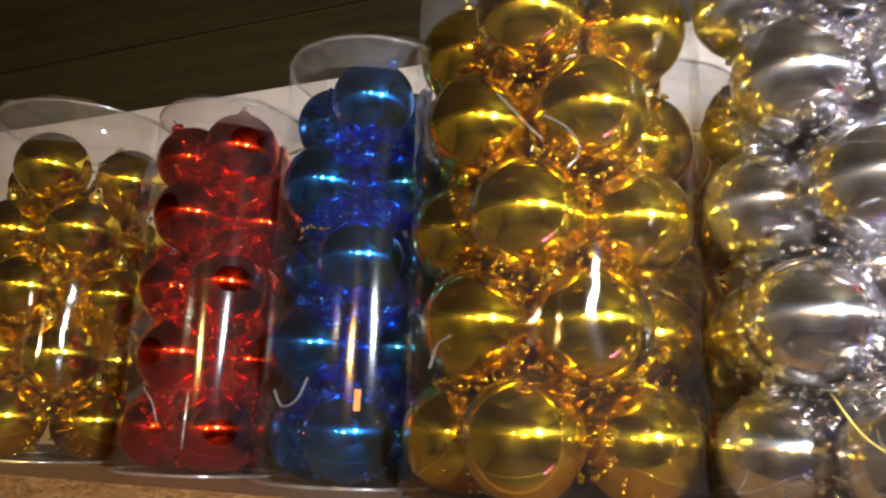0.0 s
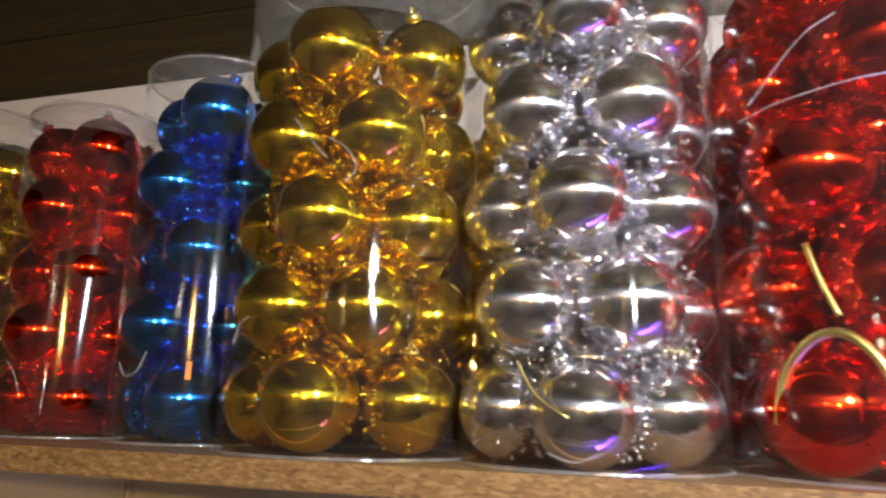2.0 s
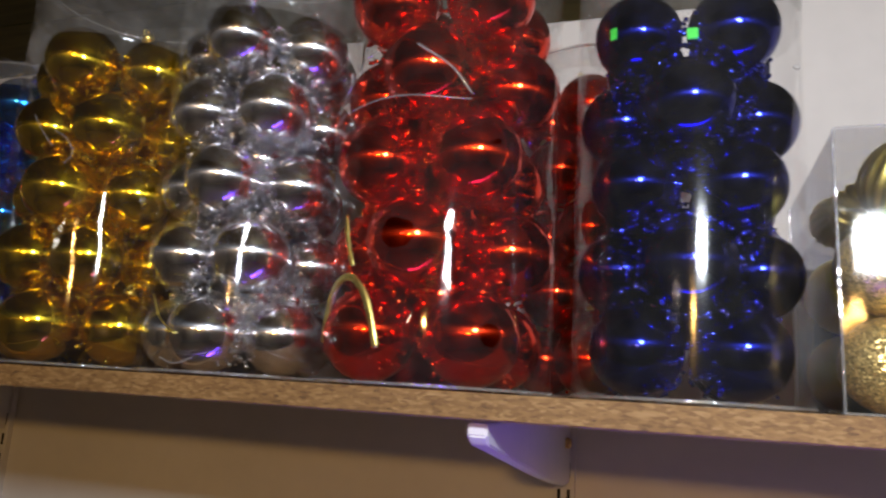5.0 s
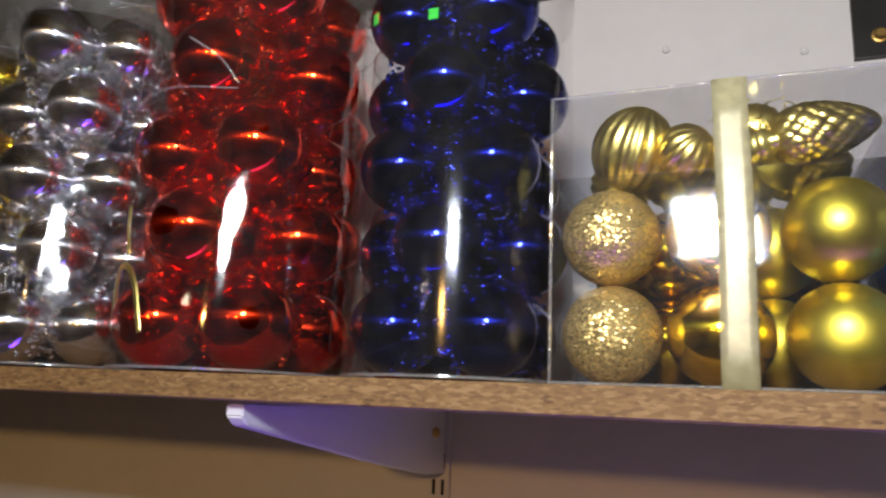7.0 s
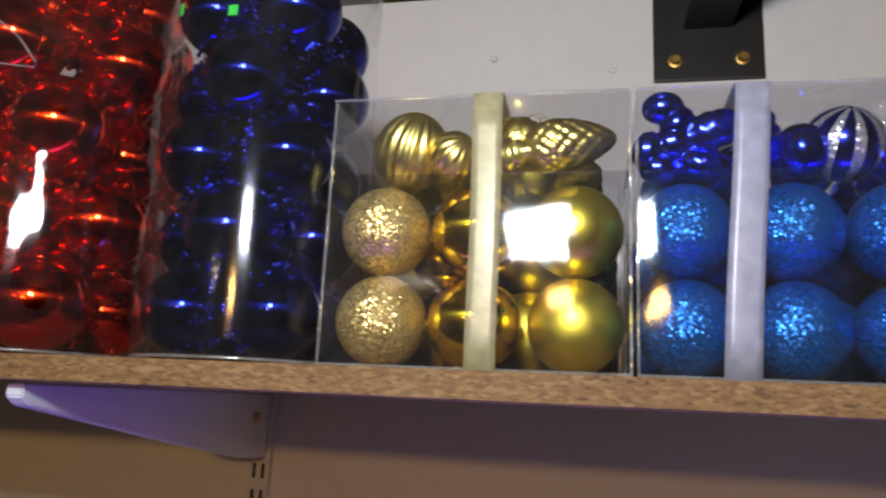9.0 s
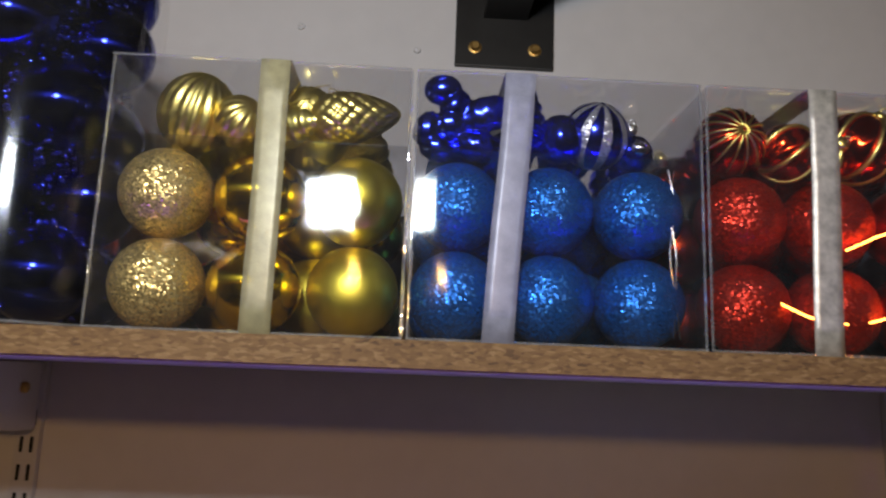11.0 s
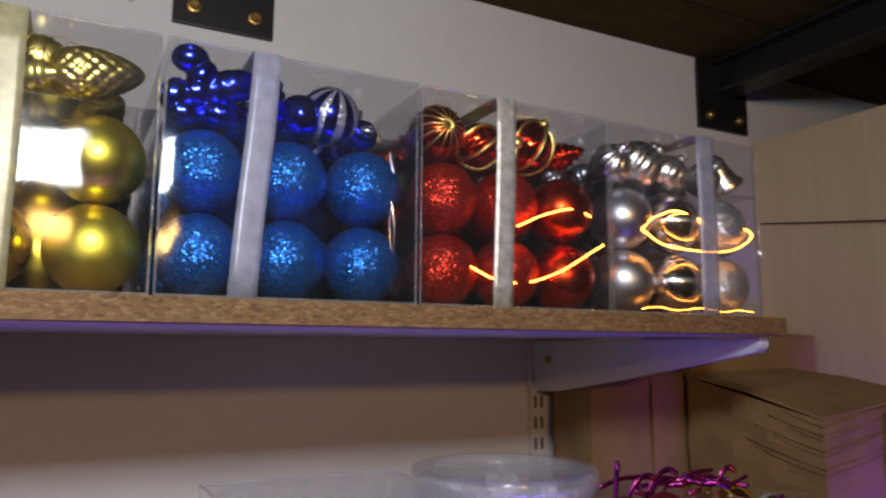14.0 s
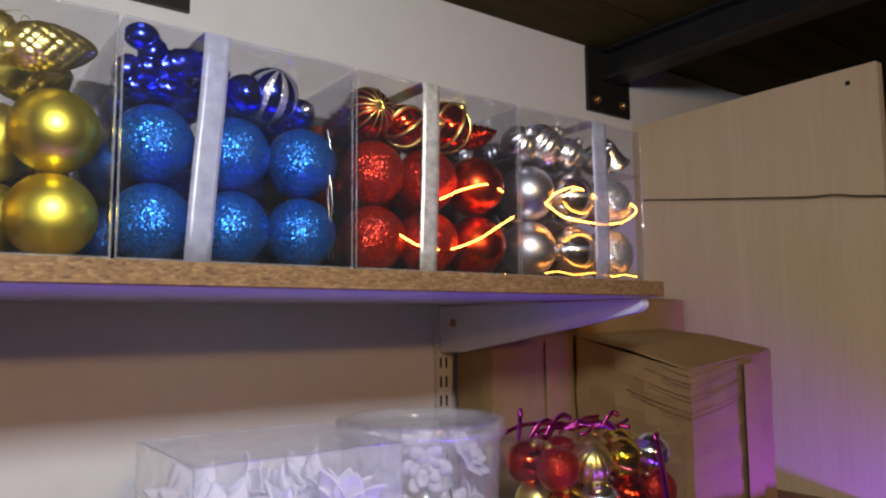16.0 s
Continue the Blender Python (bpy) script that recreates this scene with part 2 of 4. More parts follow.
M_WHITE = plain("white_foam_petals", (0.66, 0.65, 0.70), 0.7, 0, 0.05, 60.0)
M_LED = glow("warm_led_rope", (1.0, 0.36, 0.05), 14.0)
M_ORANGE = plain("orange_reflection", (0.75, 0.25, 0.03), 0.5)


# ---- building helpers ----
def mesh_of(name, bm, material, smooth=False):
    me = bpy.data.meshes.new(name)
    bm.normal_update()
    bm.to_mesh(me)
    bm.free()
    if smooth:
        me.polygons.foreach_set("use_smooth", [True] * len(me.polygons))
    me.materials.append(material)
    return me


def part(name, bm, material, parent=None, label="", smooth=False):
    me = bm if isinstance(bm, bpy.types.Mesh) else mesh_of(name, bm, material, smooth)
    ob = new(name, me)
    ob.parent = parent
    if label:
        ob["label"] = label
    return ob


def base(name, x, y, z, label, category, group="", rz=0.0):
    ob = new(name)
    ob.empty_display_size = 0.02
    ob.matrix_world = pose(x, y, z, 0, 0, rz)
    return tagged(ob, label, category, group)


def box(bm, x0, x1, y0, y1, z0, z1, bevel=0.0):
    r = bmesh.ops.create_cube(bm, size=1, matrix=Matrix.Translation(((x0 + x1) / 2, (y0 + y1) / 2, (z0 + z1) / 2)) @ Matrix.Diagonal((x1 - x0, y1 - y0, z1 - z0, 1)))
    if bevel:
        edges = list({e for v in r["verts"] for e in v.link_edges})
        bmesh.ops.bevel(bm, geom=edges, offset=bevel, segments=2, affect="EDGES", profile=0.6)
    return bm


def boxed(*a, **k):
    return box(bmesh.new(), *a, **k)


def structure(name, bm, material, label, category):
    return tagged(part(name, bm, material), label, category, kind="structure")


def lathe(profile, segments=32, ripple=None):
    """A body of revolution about z; ripple(angle, share of height) scales the radius."""
    bm = bmesh.new()
    rings = []
    for j, (r, z) in enumerate(profile):
        if r < 1e-6:
            rings.append([bm.verts.new((0, 0, z))])
            continue
        ring = []
        for i in range(segments):
            a = 2 * math.pi * i / segments
            k = ripple(a, j / (len(profile) - 1)) if ripple else 1.0
            ring.append(bm.verts.new((r * k * math.cos(a), r * k * math.sin(a), z)))
        rings.append(ring)
    for p, q in zip(rings, rings[1:]):
        for i in range(segments):
            j = (i + 1) % segments
            if len(p) == 1 and len(q) == 1:
                continue
            if len(p) == 1:
                bm.faces.new((p[0], q[j], q[i]))
            elif len(q) == 1:
                bm.faces.new((p[i], p[j], q[0]))
            else:
                bm.faces.new((p[i], p[j], q[j], q[i]))
    bmesh.ops.recalc_face_normals(bm, faces=bm.faces)
    return bm


def ball_profile(r, n=20, stretch=1.0):
    return [(r * math.sin(math.pi * i / n), -r * stretch * math.cos(math.pi * i / n)) for i in range(n + 1)]


def tube_path(points, radius, sides=6, closed=False):
    """A round rod along points."""
    bm = bmesh.new()
    pts = [Vector(p) for p in points]
    rings = []
    for i, p in enumerate(pts):
        d = (pts[min(i + 1, len(pts) - 1)] - pts[max(i - 1, 0)]).normalized()
        u = d.cross(Vector((0.3, 0.2, 1))).normalized()
        w = d.cross(u)
        rings.append([bm.verts.new(p + radius * (math.cos(2 * math.pi * k / sides) * u + math.sin(2 * math.pi * k / sides) * w)) for k in range(sides)])
    for a, b in zip(rings, rings[1:]):
        for k in range(sides):
            bm.faces.new((a[k], a[(k + 1) % sides], b[(k + 1) % sides], b[k]))
    bm.faces.new(rings[0][::-1])
    bm.faces.new(rings[-1])
    return bm


def smooth_line(points, steps=6):
    """Catmull-Rom through the points."""
    pts = [Vector(p) for p in points]
    pts = [2 * pts[0] - pts[1], *pts, 2 * pts[-1] - pts[-2]]
    out = []
    for a, b, c, d in zip(pts, pts[1:], pts[2:], pts[3:]):
        for s in range(steps):
            t = s / steps
            out.append(0.5 * (2 * b + (c - a) * t + (2 * a - 5 * b + 4 * c - d) * t * t + (3 * b - a - 3 * c + d) * t ** 3))
    return out + [pts[-2]]


SHARED = {}


def shared(key, make, material, smooth=True):
    if key not in SHARED:
        SHARED[key] = mesh_of(key, make(), material, smooth)
    return SHARED[key]


def cap_bm(r):
    """The ridged metal cap of a bauble with its wire loop."""
    bm = lathe([(0, 0), (r, 0), (r, 0.55 * r), (r * 0.85, r * 1.0), (0, r * 1.05)], 14, lambda a, k: 1 + 0.06 * math.cos(7 * a))
    loop = tube_path([(0.5 * r * math.cos(a), 0, r * 1.4 + 0.55 * r * math.sin(a)) for a in [math.pi * 2 * i / 12 for i in range(13)]], r * 0.12, 5)
    me = bpy.data.meshes.new("tmp")
    loop.to_mesh(me)
    bm.from_mesh(me)
    loop.free()
    bpy.data.meshes.remove(me)
    return bm


def bauble(parent, at, d, material, cap, tilt=None):
    """One bauble with its cap, turned at random, under a pack."""
    key = "bauble_%d_%s" % (round(d * 10000), material.name)
    ob = part("bauble", shared(key, lambda: lathe(ball_profile(d / 2, 22), 36), material), material, parent)
    rot = tilt if tilt is not None else (random.uniform(-32, 32), random.uniform(-32, 32), random.uniform(0, 360))
    ob.matrix_local = pose(*at, *rot)
    c = part("cap", shared("cap_%d_%s" % (round(d * 10000), cap.name), lambda: cap_bm(d * 0.085), cap), cap, ob)
    c.location = (0, 0, d * 0.492)
    return ob


# ---- the room ----
Z = 1.80       # top of the shelf
YW = 0.42      # face of the back wall
ZC = 2.300     # underside of the ceiling boards
structure("floor", boxed(-3.2, 3.2, -3.6, 0.57, -0.1, 0.0), M_FLOOR, "dull grey concrete floor of the store", "floor")
structure("wall_north", boxed(-3.2, 3.2, YW, 0.57, 0.0, 2.6), M_WALL, "white painted wall behind the shelf", "wall")
structure("wall_south", boxed(-3.2, 3.2, -3.6, -3.45, 0.0, 2.6), M_ROOM, "unseen far wall of the store, its dimness put into the colour", "wall")
structure("wall_west", boxed(-3.2, -3.05, -3.45, YW, 0.0, 2.6), M_ROOM, "unseen end wall of the store, its dimness put into the colour", "wall")
structure("wall_east", boxed(3.05, 3.2, -3.45, YW, 0.0, 2.6), M_ROOM, "unseen end wall of the store, its dimness put into the colour", "wall")

# ceiling boards that run along the shelf, in one mesh, with open joints between them
bm = bmesh.new()
y = YW
widths = [0.155, 0.150, 0.148]
i = 0
while y > -3.45:
    w = widths[i % 3]
    box(bm, -3.05, 3.05, y - w + 0.003, y, ZC + random.uniform(0, 0.0015), 2.355, 0.0015)
    y -= w
    i += 1
box(bm, -3.05, 3.05, -3.45, YW, 2.36, 2.45)
structure("ceiling", bm, M_CEIL, "brown stained board ceiling with dark joints", "ceiling")


def steel_beam(x):
    """A black steel joist on a wall plate with two bolts."""
    root = base("steel_beam", x, YW, ZC, "black steel joist bolted to the white wall", "beam", "ceiling joists")
    bm = boxed(-0.028, 0.028, -3.6, -0.006, -0.066, -0.060, 0.001)
    box(bm, -0.003, 0.003, -3.6, -0.006, -0.060, -0.007)
    box(bm, -0.028, 0.028, -3.6, -0.006, -0.007, -0.001, 0.001)
    part("joist", bm, M_BLACK, root)
    part("wall_plate", boxed(-0.063, 0.063, -0.008, -0.0005, -0.131, -0.001, 0.001), M_BLACK, root)
    for s in (-1, 1):
        bm = lathe([(0, 0), (0.0085, 0), (0.0085, 0.002), (0.006, 0.0025), (0.006, 0.007), (0.0045, 0.0085), (0, 0.0085)], 12)
        b = part("bolt", bm, M_BRASS, root, "yellow zinc bolt")
        b.matrix_local = pose(s * 0.038, -0.008, -0.107, 90)
    return root


steel_beam(0.310)
steel_beam(1.213)
steel_beam(-1.75)


def slotted_rail(x):
    root = base("slotted_rail", x, YW, 0.95, "white steel slotted upright screwed to the wall", "shelf rail", "shelf uprights")
    bm = bmesh.new()
    box(bm, -0.0125, 0.0125, -0.010, -0.0005, 0.0, Z - 0.018 - 0.95, 0.0008)
    part("upright", bm, M_STEEL, root)
    me = None
    # near-black plates on the face draw the shade inside the open slots
    for k in range(26):
        for s in (-1, 1):
            if me is None:
                me = mesh_of("slot", boxed(-0.0018, 0.0018, -0.0004, 0.0004, -0.0085, 0.0085), M_GAP_SHADE)
            part("slot", me, M_GAP_SHADE, root).location = (s * 0.0055, -0.0104, 0.02 + 0.03 * k)
    return root


def shelf_bracket(x):
    """A pressed steel bracket: tapered web with a folded foot along the bottom."""
    root = base("shelf_bracket", x, YW - 0.010, Z - 0.018, "white pressed steel shelf bracket with rounded tip", "bracket", "shelf brackets")
    bm = bmesh.new()
    prof = [(0.0, -0.002), (0.0, -0.076), (-0.05, -0.074), (-0.18, -0.054), (-0.30, -0.033), (-0.375, -0.020), (-0.392, -0.017), (-0.400, -0.011), (-0.400, -0.002)]
    sides = [[bm.verts.new((sx, yy, zz)) for yy, zz in prof] for sx in (-0.007, 0.007)]
    bm.faces.new(sides[0])
    bm.faces.new(sides[1][::-1])
    n = len(prof)
    for k in range(n):
        bm.faces.new((sides[0][k], sides[1][k], sides[1][(k + 1) % n], sides[0][(k + 1) % n]))
    bmesh.ops.recalc_face_normals(bm, faces=bm.faces)
    bmesh.ops.bevel(bm, geom=[e for e in bm.edges], offset=0.0012, segments=2, affect="EDGES")
    part("web", bm, M_STEEL, root)
    for s in (-1, 1):
        b = part("screw", lathe([(0, 0), (0.006, 0), (0.006, 0.004), (0.004, 0.006), (0, 0.006)], 12), M_BRASS, root, "brass screw in the bracket")
        b.matrix_local = pose(s * 0.007, -0.038, -0.029, 0, 90 * s)
    return root


for x in (-1.080, -0.214, 0.787):
    slotted_rail(x)
    shelf_bracket(x)

sh = base("wall_shelf", 0, 0, 0, "raw chipboard shelf board with a pale underside", "shelf")
part("board", boxed(-1.9, 0.802, -0.006, YW - 0.001, Z - 0.0172, Z, 0.0006), M_CHIP, sh)
part("underside", boxed(-1.9, 0.802, -0.002, YW - 0.001, Z - 0.0182, Z - 0.0173), M_LAMINATE, sh, "pale laminate underside")

# lower shelf, below the view, that carries the tubs and cartons
ZL = 1.47
lo = base("lower_shelf", 0, 0, 0, "raw chipboard lower shelf board", "shelf")
part("board", boxed(-1.9, 1.285, -0.03, YW - 0.013, ZL - 0.018, ZL, 0.0006), M_CHIP, lo)

# old screw plugs left in the wall above the boxes
for px, pz in ((0.051, 2.212), (0.199, 2.189)):
    plug = tagged(part("wall_plug", lathe([(0.0, 0.0008), (0.0022, 0.0008), (0.0026, 0.0022), (0.0044, 0.0024), (0.0050, 0.0), (0.0, 0.0)], 16), M_STEEL, None, smooth=True), "small pale screw plug set in the white wall", "wall plug", "wall plugs")
    plug.matrix_world = pose(px, YW - 0.0004, pz, 90)

# side panel of a tall cabinet at the end of the shelf
cab = base("cabinet_side", 1.29, 0, 0, "beech laminate side panel of a tall cabinet", "cabinet")
part("panel", boxed(0, 0.018, -0.055, YW - 0.001, 0.0, 2.155), M_PANEL, cab)
part("edge_band", boxed(0.0005, 0.0175, -0.0565, -0.0552, 0.0, 2.155), M_EDGE, cab, "pale front edge band")
part("top_edge", boxed(0.0005, 0.0175, -0.055, YW - 0.001, 2.1552, 2.1565), M_EDGE, cab, "pale top edge band")
part("back_panel", boxed(0.018, 0.9, YW - 0.02, YW - 0.001, 0.0, 2.05), M_PANEL, cab)
p = part("cam_screw", lathe([(0, 0), (0.004, 0), (0.004, 0.0015), (0, 0.002)], 12), M_BLACK, cab, "small dark screw cap")
p.matrix_local = pose(0, -0.012, 2.132, 0, -90)

cable_pts = smooth_line([(1.287, 0.405, 2.000), (1.283, 0.30, 1.986), (1.280, 0.15, 1.967), (1.280, 0.06, 1.956), (1.280, 0.012, 1.953), (1.281, -0.02, 1.946), (1.284, -0.058, 1.941), (1.30, -0.070, 1.935), (1.32, -0.062, 1.92)])
tagged(part("cable", tube_path(cable_pts, 0.0013, 6), M_CABLE, None, smooth=True), "thin black cable strung along the beech panel", "cable")


# ---- tube packs of baubles ----
def tab(parent, at, size, material, name, label, rz=0.0, ry=0.0):
    ob = part(name, boxed(-size[0] / 2, size[0] / 2, -0.0004, 0.0004, -size[1] / 2, size[1] / 2), material, parent, label)
    ob.matrix_local = pose(*at, 0, ry, rz)
    return ob


def film_sleeve(r, h, r_top, wave, seed, pinch=0.0):
    """A closed, wavy sleeve of clear film, with a bottom and a gathered or flat top."""
    bm = bmesh.new()
    seg, rows = 64, 28
    rings = []
    for j in range(rows + 1):
        k = j / rows
        rr = r + (r_top - r) * max(0, (k - 0.8) / 0.2) ** 2
        ring = []
        for i in range(seg):
            a = 2 * math.pi * i / seg
            p = Vector((math.cos(a) * 3 + seed * 7, math.sin(a) * 3, k * 2.2))
            d = noise.noise(p) * wave + noise.noise(p * 2.7) * wave * 0.45
            if j < 3:
                d *= j / 3
            ring.append(bm.verts.new(((rr + d) * math.cos(a), (rr + d) * math.sin(a), 0.001 + h * k + (noise.noise(p * 1.3) * pinch if j == rows else 0))))
        rings.append(ring)
    for a, b in zip(rings, rings[1:]):
        for i in range(seg):
            bm.faces.new((a[i], a[(i + 1) % seg], b[(i + 1) % seg], b[i]))
    bm.faces.new(rings[0][::-1])
    inner = [bm.verts.new((v.co.x * 0.93, v.co.y * 0.93, v.co.z + 0.004)) for v in rings[-1]]
    mid = [bm.verts.new((v.co.x * 0.5, v.co.y * 0.5, v.co.z + 0.002 + 0.004 * noise.noise(v.co * 30))) for v in rings[-1]]
    for a, b in ((rings[-1], inner), (inner, mid)):
        for i in range(seg):
            bm.faces.new((a[i], a[(i + 1) % seg], b[(i + 1) % seg], b[i]))
    bm.faces.new(mid)
    return bm


def sleeve_top(r, h, z0, wave, seed):
    """The empty upper end of a sleeve, creased and folded in."""
    bm = bmesh.new()
    rows = []
    for j in range(12):
        k = j / 11
        row = []
        for i in range(72):
            a = 2 * math.pi * i / 72
            p = Vector((math.cos(a) * 3 + seed * 5, math.sin(a) * 3, k * 2))
            q = r * 1.004 + (noise.noise(p * 1.7) * (wave + 0.0015) + 0.0008 * math.sin(a * 23 + seed)) * k
            row.append(bm.verts.new((q * math.cos(a), q * math.sin(a), z0 + (h - z0) * k + noise.noise(p) * 0.004 * (k > 0.95))))
        rows.append(row)
    for f in (0.86, 0.6):
        rows.append([bm.verts.new((v.co.x * f, v.co.y * f, v.co.z - 0.006 - 0.006 * noise.noise(v.co * 40))) for v in rows[11]])
    for a, b in zip(rows, rows[1:]):
        for i in range(72):
            bm.faces.new((a[i], a[(i + 1) % 72], b[(i + 1) % 72], b[i]))
    return bm


def tube_pack(x, y, r, h, d, c, step, layers, phase, ball_m, cap_m, label, sleeve_m, wave, seed, per=3, twist=None, floor_gap=0.003):
    """Rings of baubles one over another, each turned against the one below, in a clear sleeve."""
    root = base("bauble_pack", x, y, Z, label, "bauble pack", "tube packs of baubles")
    random.seed(seed)
    twist = 180 / per if twist is None else twist
    for j in range(layers):
        for i in range(per):
            a = math.radians(phase + 360 / per * i + twist * (j % 2) + random.uniform(-3, 3))
            bauble(root, (c * math.cos(a), c * math.sin(a), d / 2 + floor_gap + step * j + random.uniform(-0.001, 0.001)), d, ball_m, cap_m)
    core = 1.9 * (math.hypot(c, step / 2) - d / 2)
    for j in range(layers - 1):
        bauble(root, (0, 0, d / 2 + floor_gap + step * (j + 0.5)), core, ball_m, cap_m)
    centres = [Vector(o.location) for o in root.children if o.name.startswith("bauble")]
    strew_glints(root, c + d * 0.27, 0.006, d + step * (layers - 1) - d * 0.3, 1200 if y < 0.2 else 400, 0.0038, GLINT_FOILS[ball_m], centres, d)
    sl = part("film_sleeve", film_sleeve(r, h, r, wave, seed, 0.004), sleeve_m, root, "clear plastic sleeve", smooth=True)
    sl.visible_shadow = False
    part("sleeve_top", sleeve_top(r, h, min(h - 0.02, d + step * (layers - 1) - d * 0.25), wave, seed), M_FILM_TOP, root, "milky creased film above the baubles", smooth=True).visible_shadow = False
    for zz in (0.0025, h - 0.001):
        ring = tube_path([(r * 1.003 * math.cos(t), r * 1.003 * math.sin(t), zz) for t in [2 * math.pi * k / 48 for k in range(49)]], 0.0012, 5)
        part("rim", ring, M_FILM_EDGE, root, "welded clear rim", smooth=True).visible_shadow = False
    return root


def strew_glints(root, r, z0, z1, count, d, material, balls, ball_d):
    """Tiny mirror specks added in the gaps for inter-reflection glints; one joined part."""
    unit = bmesh.new()
    bmesh.ops.create_icosphere(unit, subdivisions=1, radius=1.0)
    co = [v.co.copy() for v in unit.verts]
    unit.verts.ensure_lookup_table()
    fc = [tuple(v.index for v in f.verts) for f in unit.faces]
    unit.free()
    verts, faces = [], []
    placed = 0
    for _ in range(count * 30):
        a, rr, z = random.uniform(0, 2 * math.pi), r * math.sqrt(random.uniform(0.35, 1.0)), random.uniform(z0, z1)
        p = Vector((rr * math.cos(a), rr * math.sin(a), z))
        e = d * random.uniform(0.35, 0.62)
        gap = min((p - b).length for b in balls) - ball_d / 2
        if not e * 0.9 < gap < e * 1.9 or rr + e > r:
            continue
        o = len(verts)
        verts += [c * e + p for c in co]
        faces += [tuple(i + o for i in f) for f in fc]
        placed += 1
        if placed >= count:
            break
    me = bpy.data.meshes.new("beads")
    me.from_pydata(verts, [], faces)
    me.polygons.foreach_set("use_smooth", [True] * len(me.polygons))
    me.materials.append(material)
    tagged(part("beads", me, material, root, "tiny mirror specks drawn for glints between the baubles"), kind="stuff")


pk_gold_s = tube_pack(-1.087, 0.131, 0.085, 0.309, 0.0640, 0.0490, 0.0555, 5, -80, M_GOLD, M_BRIGHT_GOLD, "clear bag of small shiny gold baubles", M_FILM_BAG, 0.002, 11, 4)
pk_red_s = tube_pack(-0.886, 0.096, 0.0598, 0.277, 0.0580, 0.0325, 0.0535, 5, -38, M_RED, M_RED, "clear tube of small shiny red baubles", M_FILM_TUBE, 0.0006, 12, 3)
pk_blue_s = tube_pack(-0.759, 0.098, 0.0650, 0.305, 0.0605, 0.0342, 0.0588, 5, -65, M_BLUE, M_BLUE, "clear tube of small shiny blue baubles", M_FILM_TUBE, 0.0006, 13, 3)
pk_gold = tube_pack(-0.610, 0.066, 0.0885, 0.375, 0.0655, 0.0550, 0.0609, 5, -90, M_GOLD, M_BRIGHT_GOLD, "clear bag of large shiny gold baubles", M_FILM_BAG, 0.0036, 14, 5)
pk_silver = tube_pack(-0.441, 0.062, 0.0830, 0.400, 0.0625, 0.0520, 0.0630, 5, -90, M_SILVER, M_SILVER, "clear bag of large shiny silver baubles", M_FILM_BAG, 0.0036, 15, 5)
pk_red = tube_pack(-0.270, 0.076, 0.0930, 0.410, 0.0725, 0.0570, 0.0690, 5, -135, M_RED, M_RED, "clear bag of large shiny red baubles", M_FILM_BAG, 0.0036, 16, 4)
pk_navy = tube_pack(-0.0785, 0.082, 0.0830, 0.405, 0.0650, 0.0480, 0.0590, 5, -135, M_NAVY, M_NAVY, "clear tube of shiny dark blue baubles", M_FILM_TUBE, 0.0006, 17, 4)

# the row behind
tube_pack(-0.800, 0.270, 0.0850, 0.285, 0.0640, 0.0500, 0.0520, 4, -60, M_BLUE, M_BLUE, "clear bag of shiny blue baubles in the back row", M_FILM_BAG, 0.002, 26, 4)
tube_pack(-0.990, 0.280, 0.0850, 0.275, 0.0640, 0.0500, 0.0520, 4, -60, M_RED, M_BRIGHT_GOLD, "clear bag of small red baubles in the back row", M_FILM_BAG, 0.002, 27, 4)
tube_pack(-0.574, 0.278, 0.0850, 0.340, 0.0650, 0.0520, 0.0560, 5, -60, M_GOLD, M_BRIGHT_GOLD, "clear bag of shiny gold baubles in the back row", M_FILM_BAG, 0.002, 21, 4)
tube_pack(-0.366, 0.288, 0.0860, 0.410, 0.0650, 0.0530, 0.0640, 6, -60, M_RED, M_BRIGHT_GOLD, "clear bag of shiny red baubles in the back row", M_FILM_BAG, 0.002, 22, 4)
tube_pack(-0.168, 0.272, 0.0830, 0.345, 0.0680, 0.0490, 0.0640, 5, -90, M_RED, M_BRIGHT_GOLD, "clear tube of shiny red baubles in the back row", M_FILM_TUBE, 0.001, 23, 4)


# pale rods for creases, drawn also where the film shows white reflections
def crease(parent, pts, w=0.0010, material=None, name="crease", label="raised crease and drawn reflection on the film"):
    w *= 0.7
    ob = part(name, tube_path(smooth_line(pts, 6), w, 5), material or M_FILM_EDGE, parent, label, smooth=True)
    ob.visible_shadow = False
    return ob


def on_sleeve(r, deg, z, out=0.001):
    a = math.radians(deg)
    return ((r + out) * math.cos(a), (r + out) * math.sin(a), z)


def band(parent, pts, w, material, name, label):
    """A flat curled strip that follows the points, facing the aisle."""
    bm = bmesh.new()
    line = smooth_line(pts, 6)
    prev = None
    for k, p in enumerate(line):
        d = (line[min(k + 1, len(line) - 1)] - line[max(k - 1, 0)]).normalized()
        side = d.cross(Vector((0.1, 1, 0.05))).normalized() * w / 2
        row = [bm.verts.new(p - side), bm.verts.new(p + Vector((0, -w * 0.12, 0))), bm.verts.new(p + side)]
        if prev:
            for q in range(2):
                bm.faces.new((prev[q], prev[q + 1], row[q + 1], row[q]))
        prev = row
    ob = part(name, bm, material, parent, label, smooth=True)
    md = ob.modifiers.new("thick", "SOLIDIFY")
    md.thickness = 0.0003
    return ob


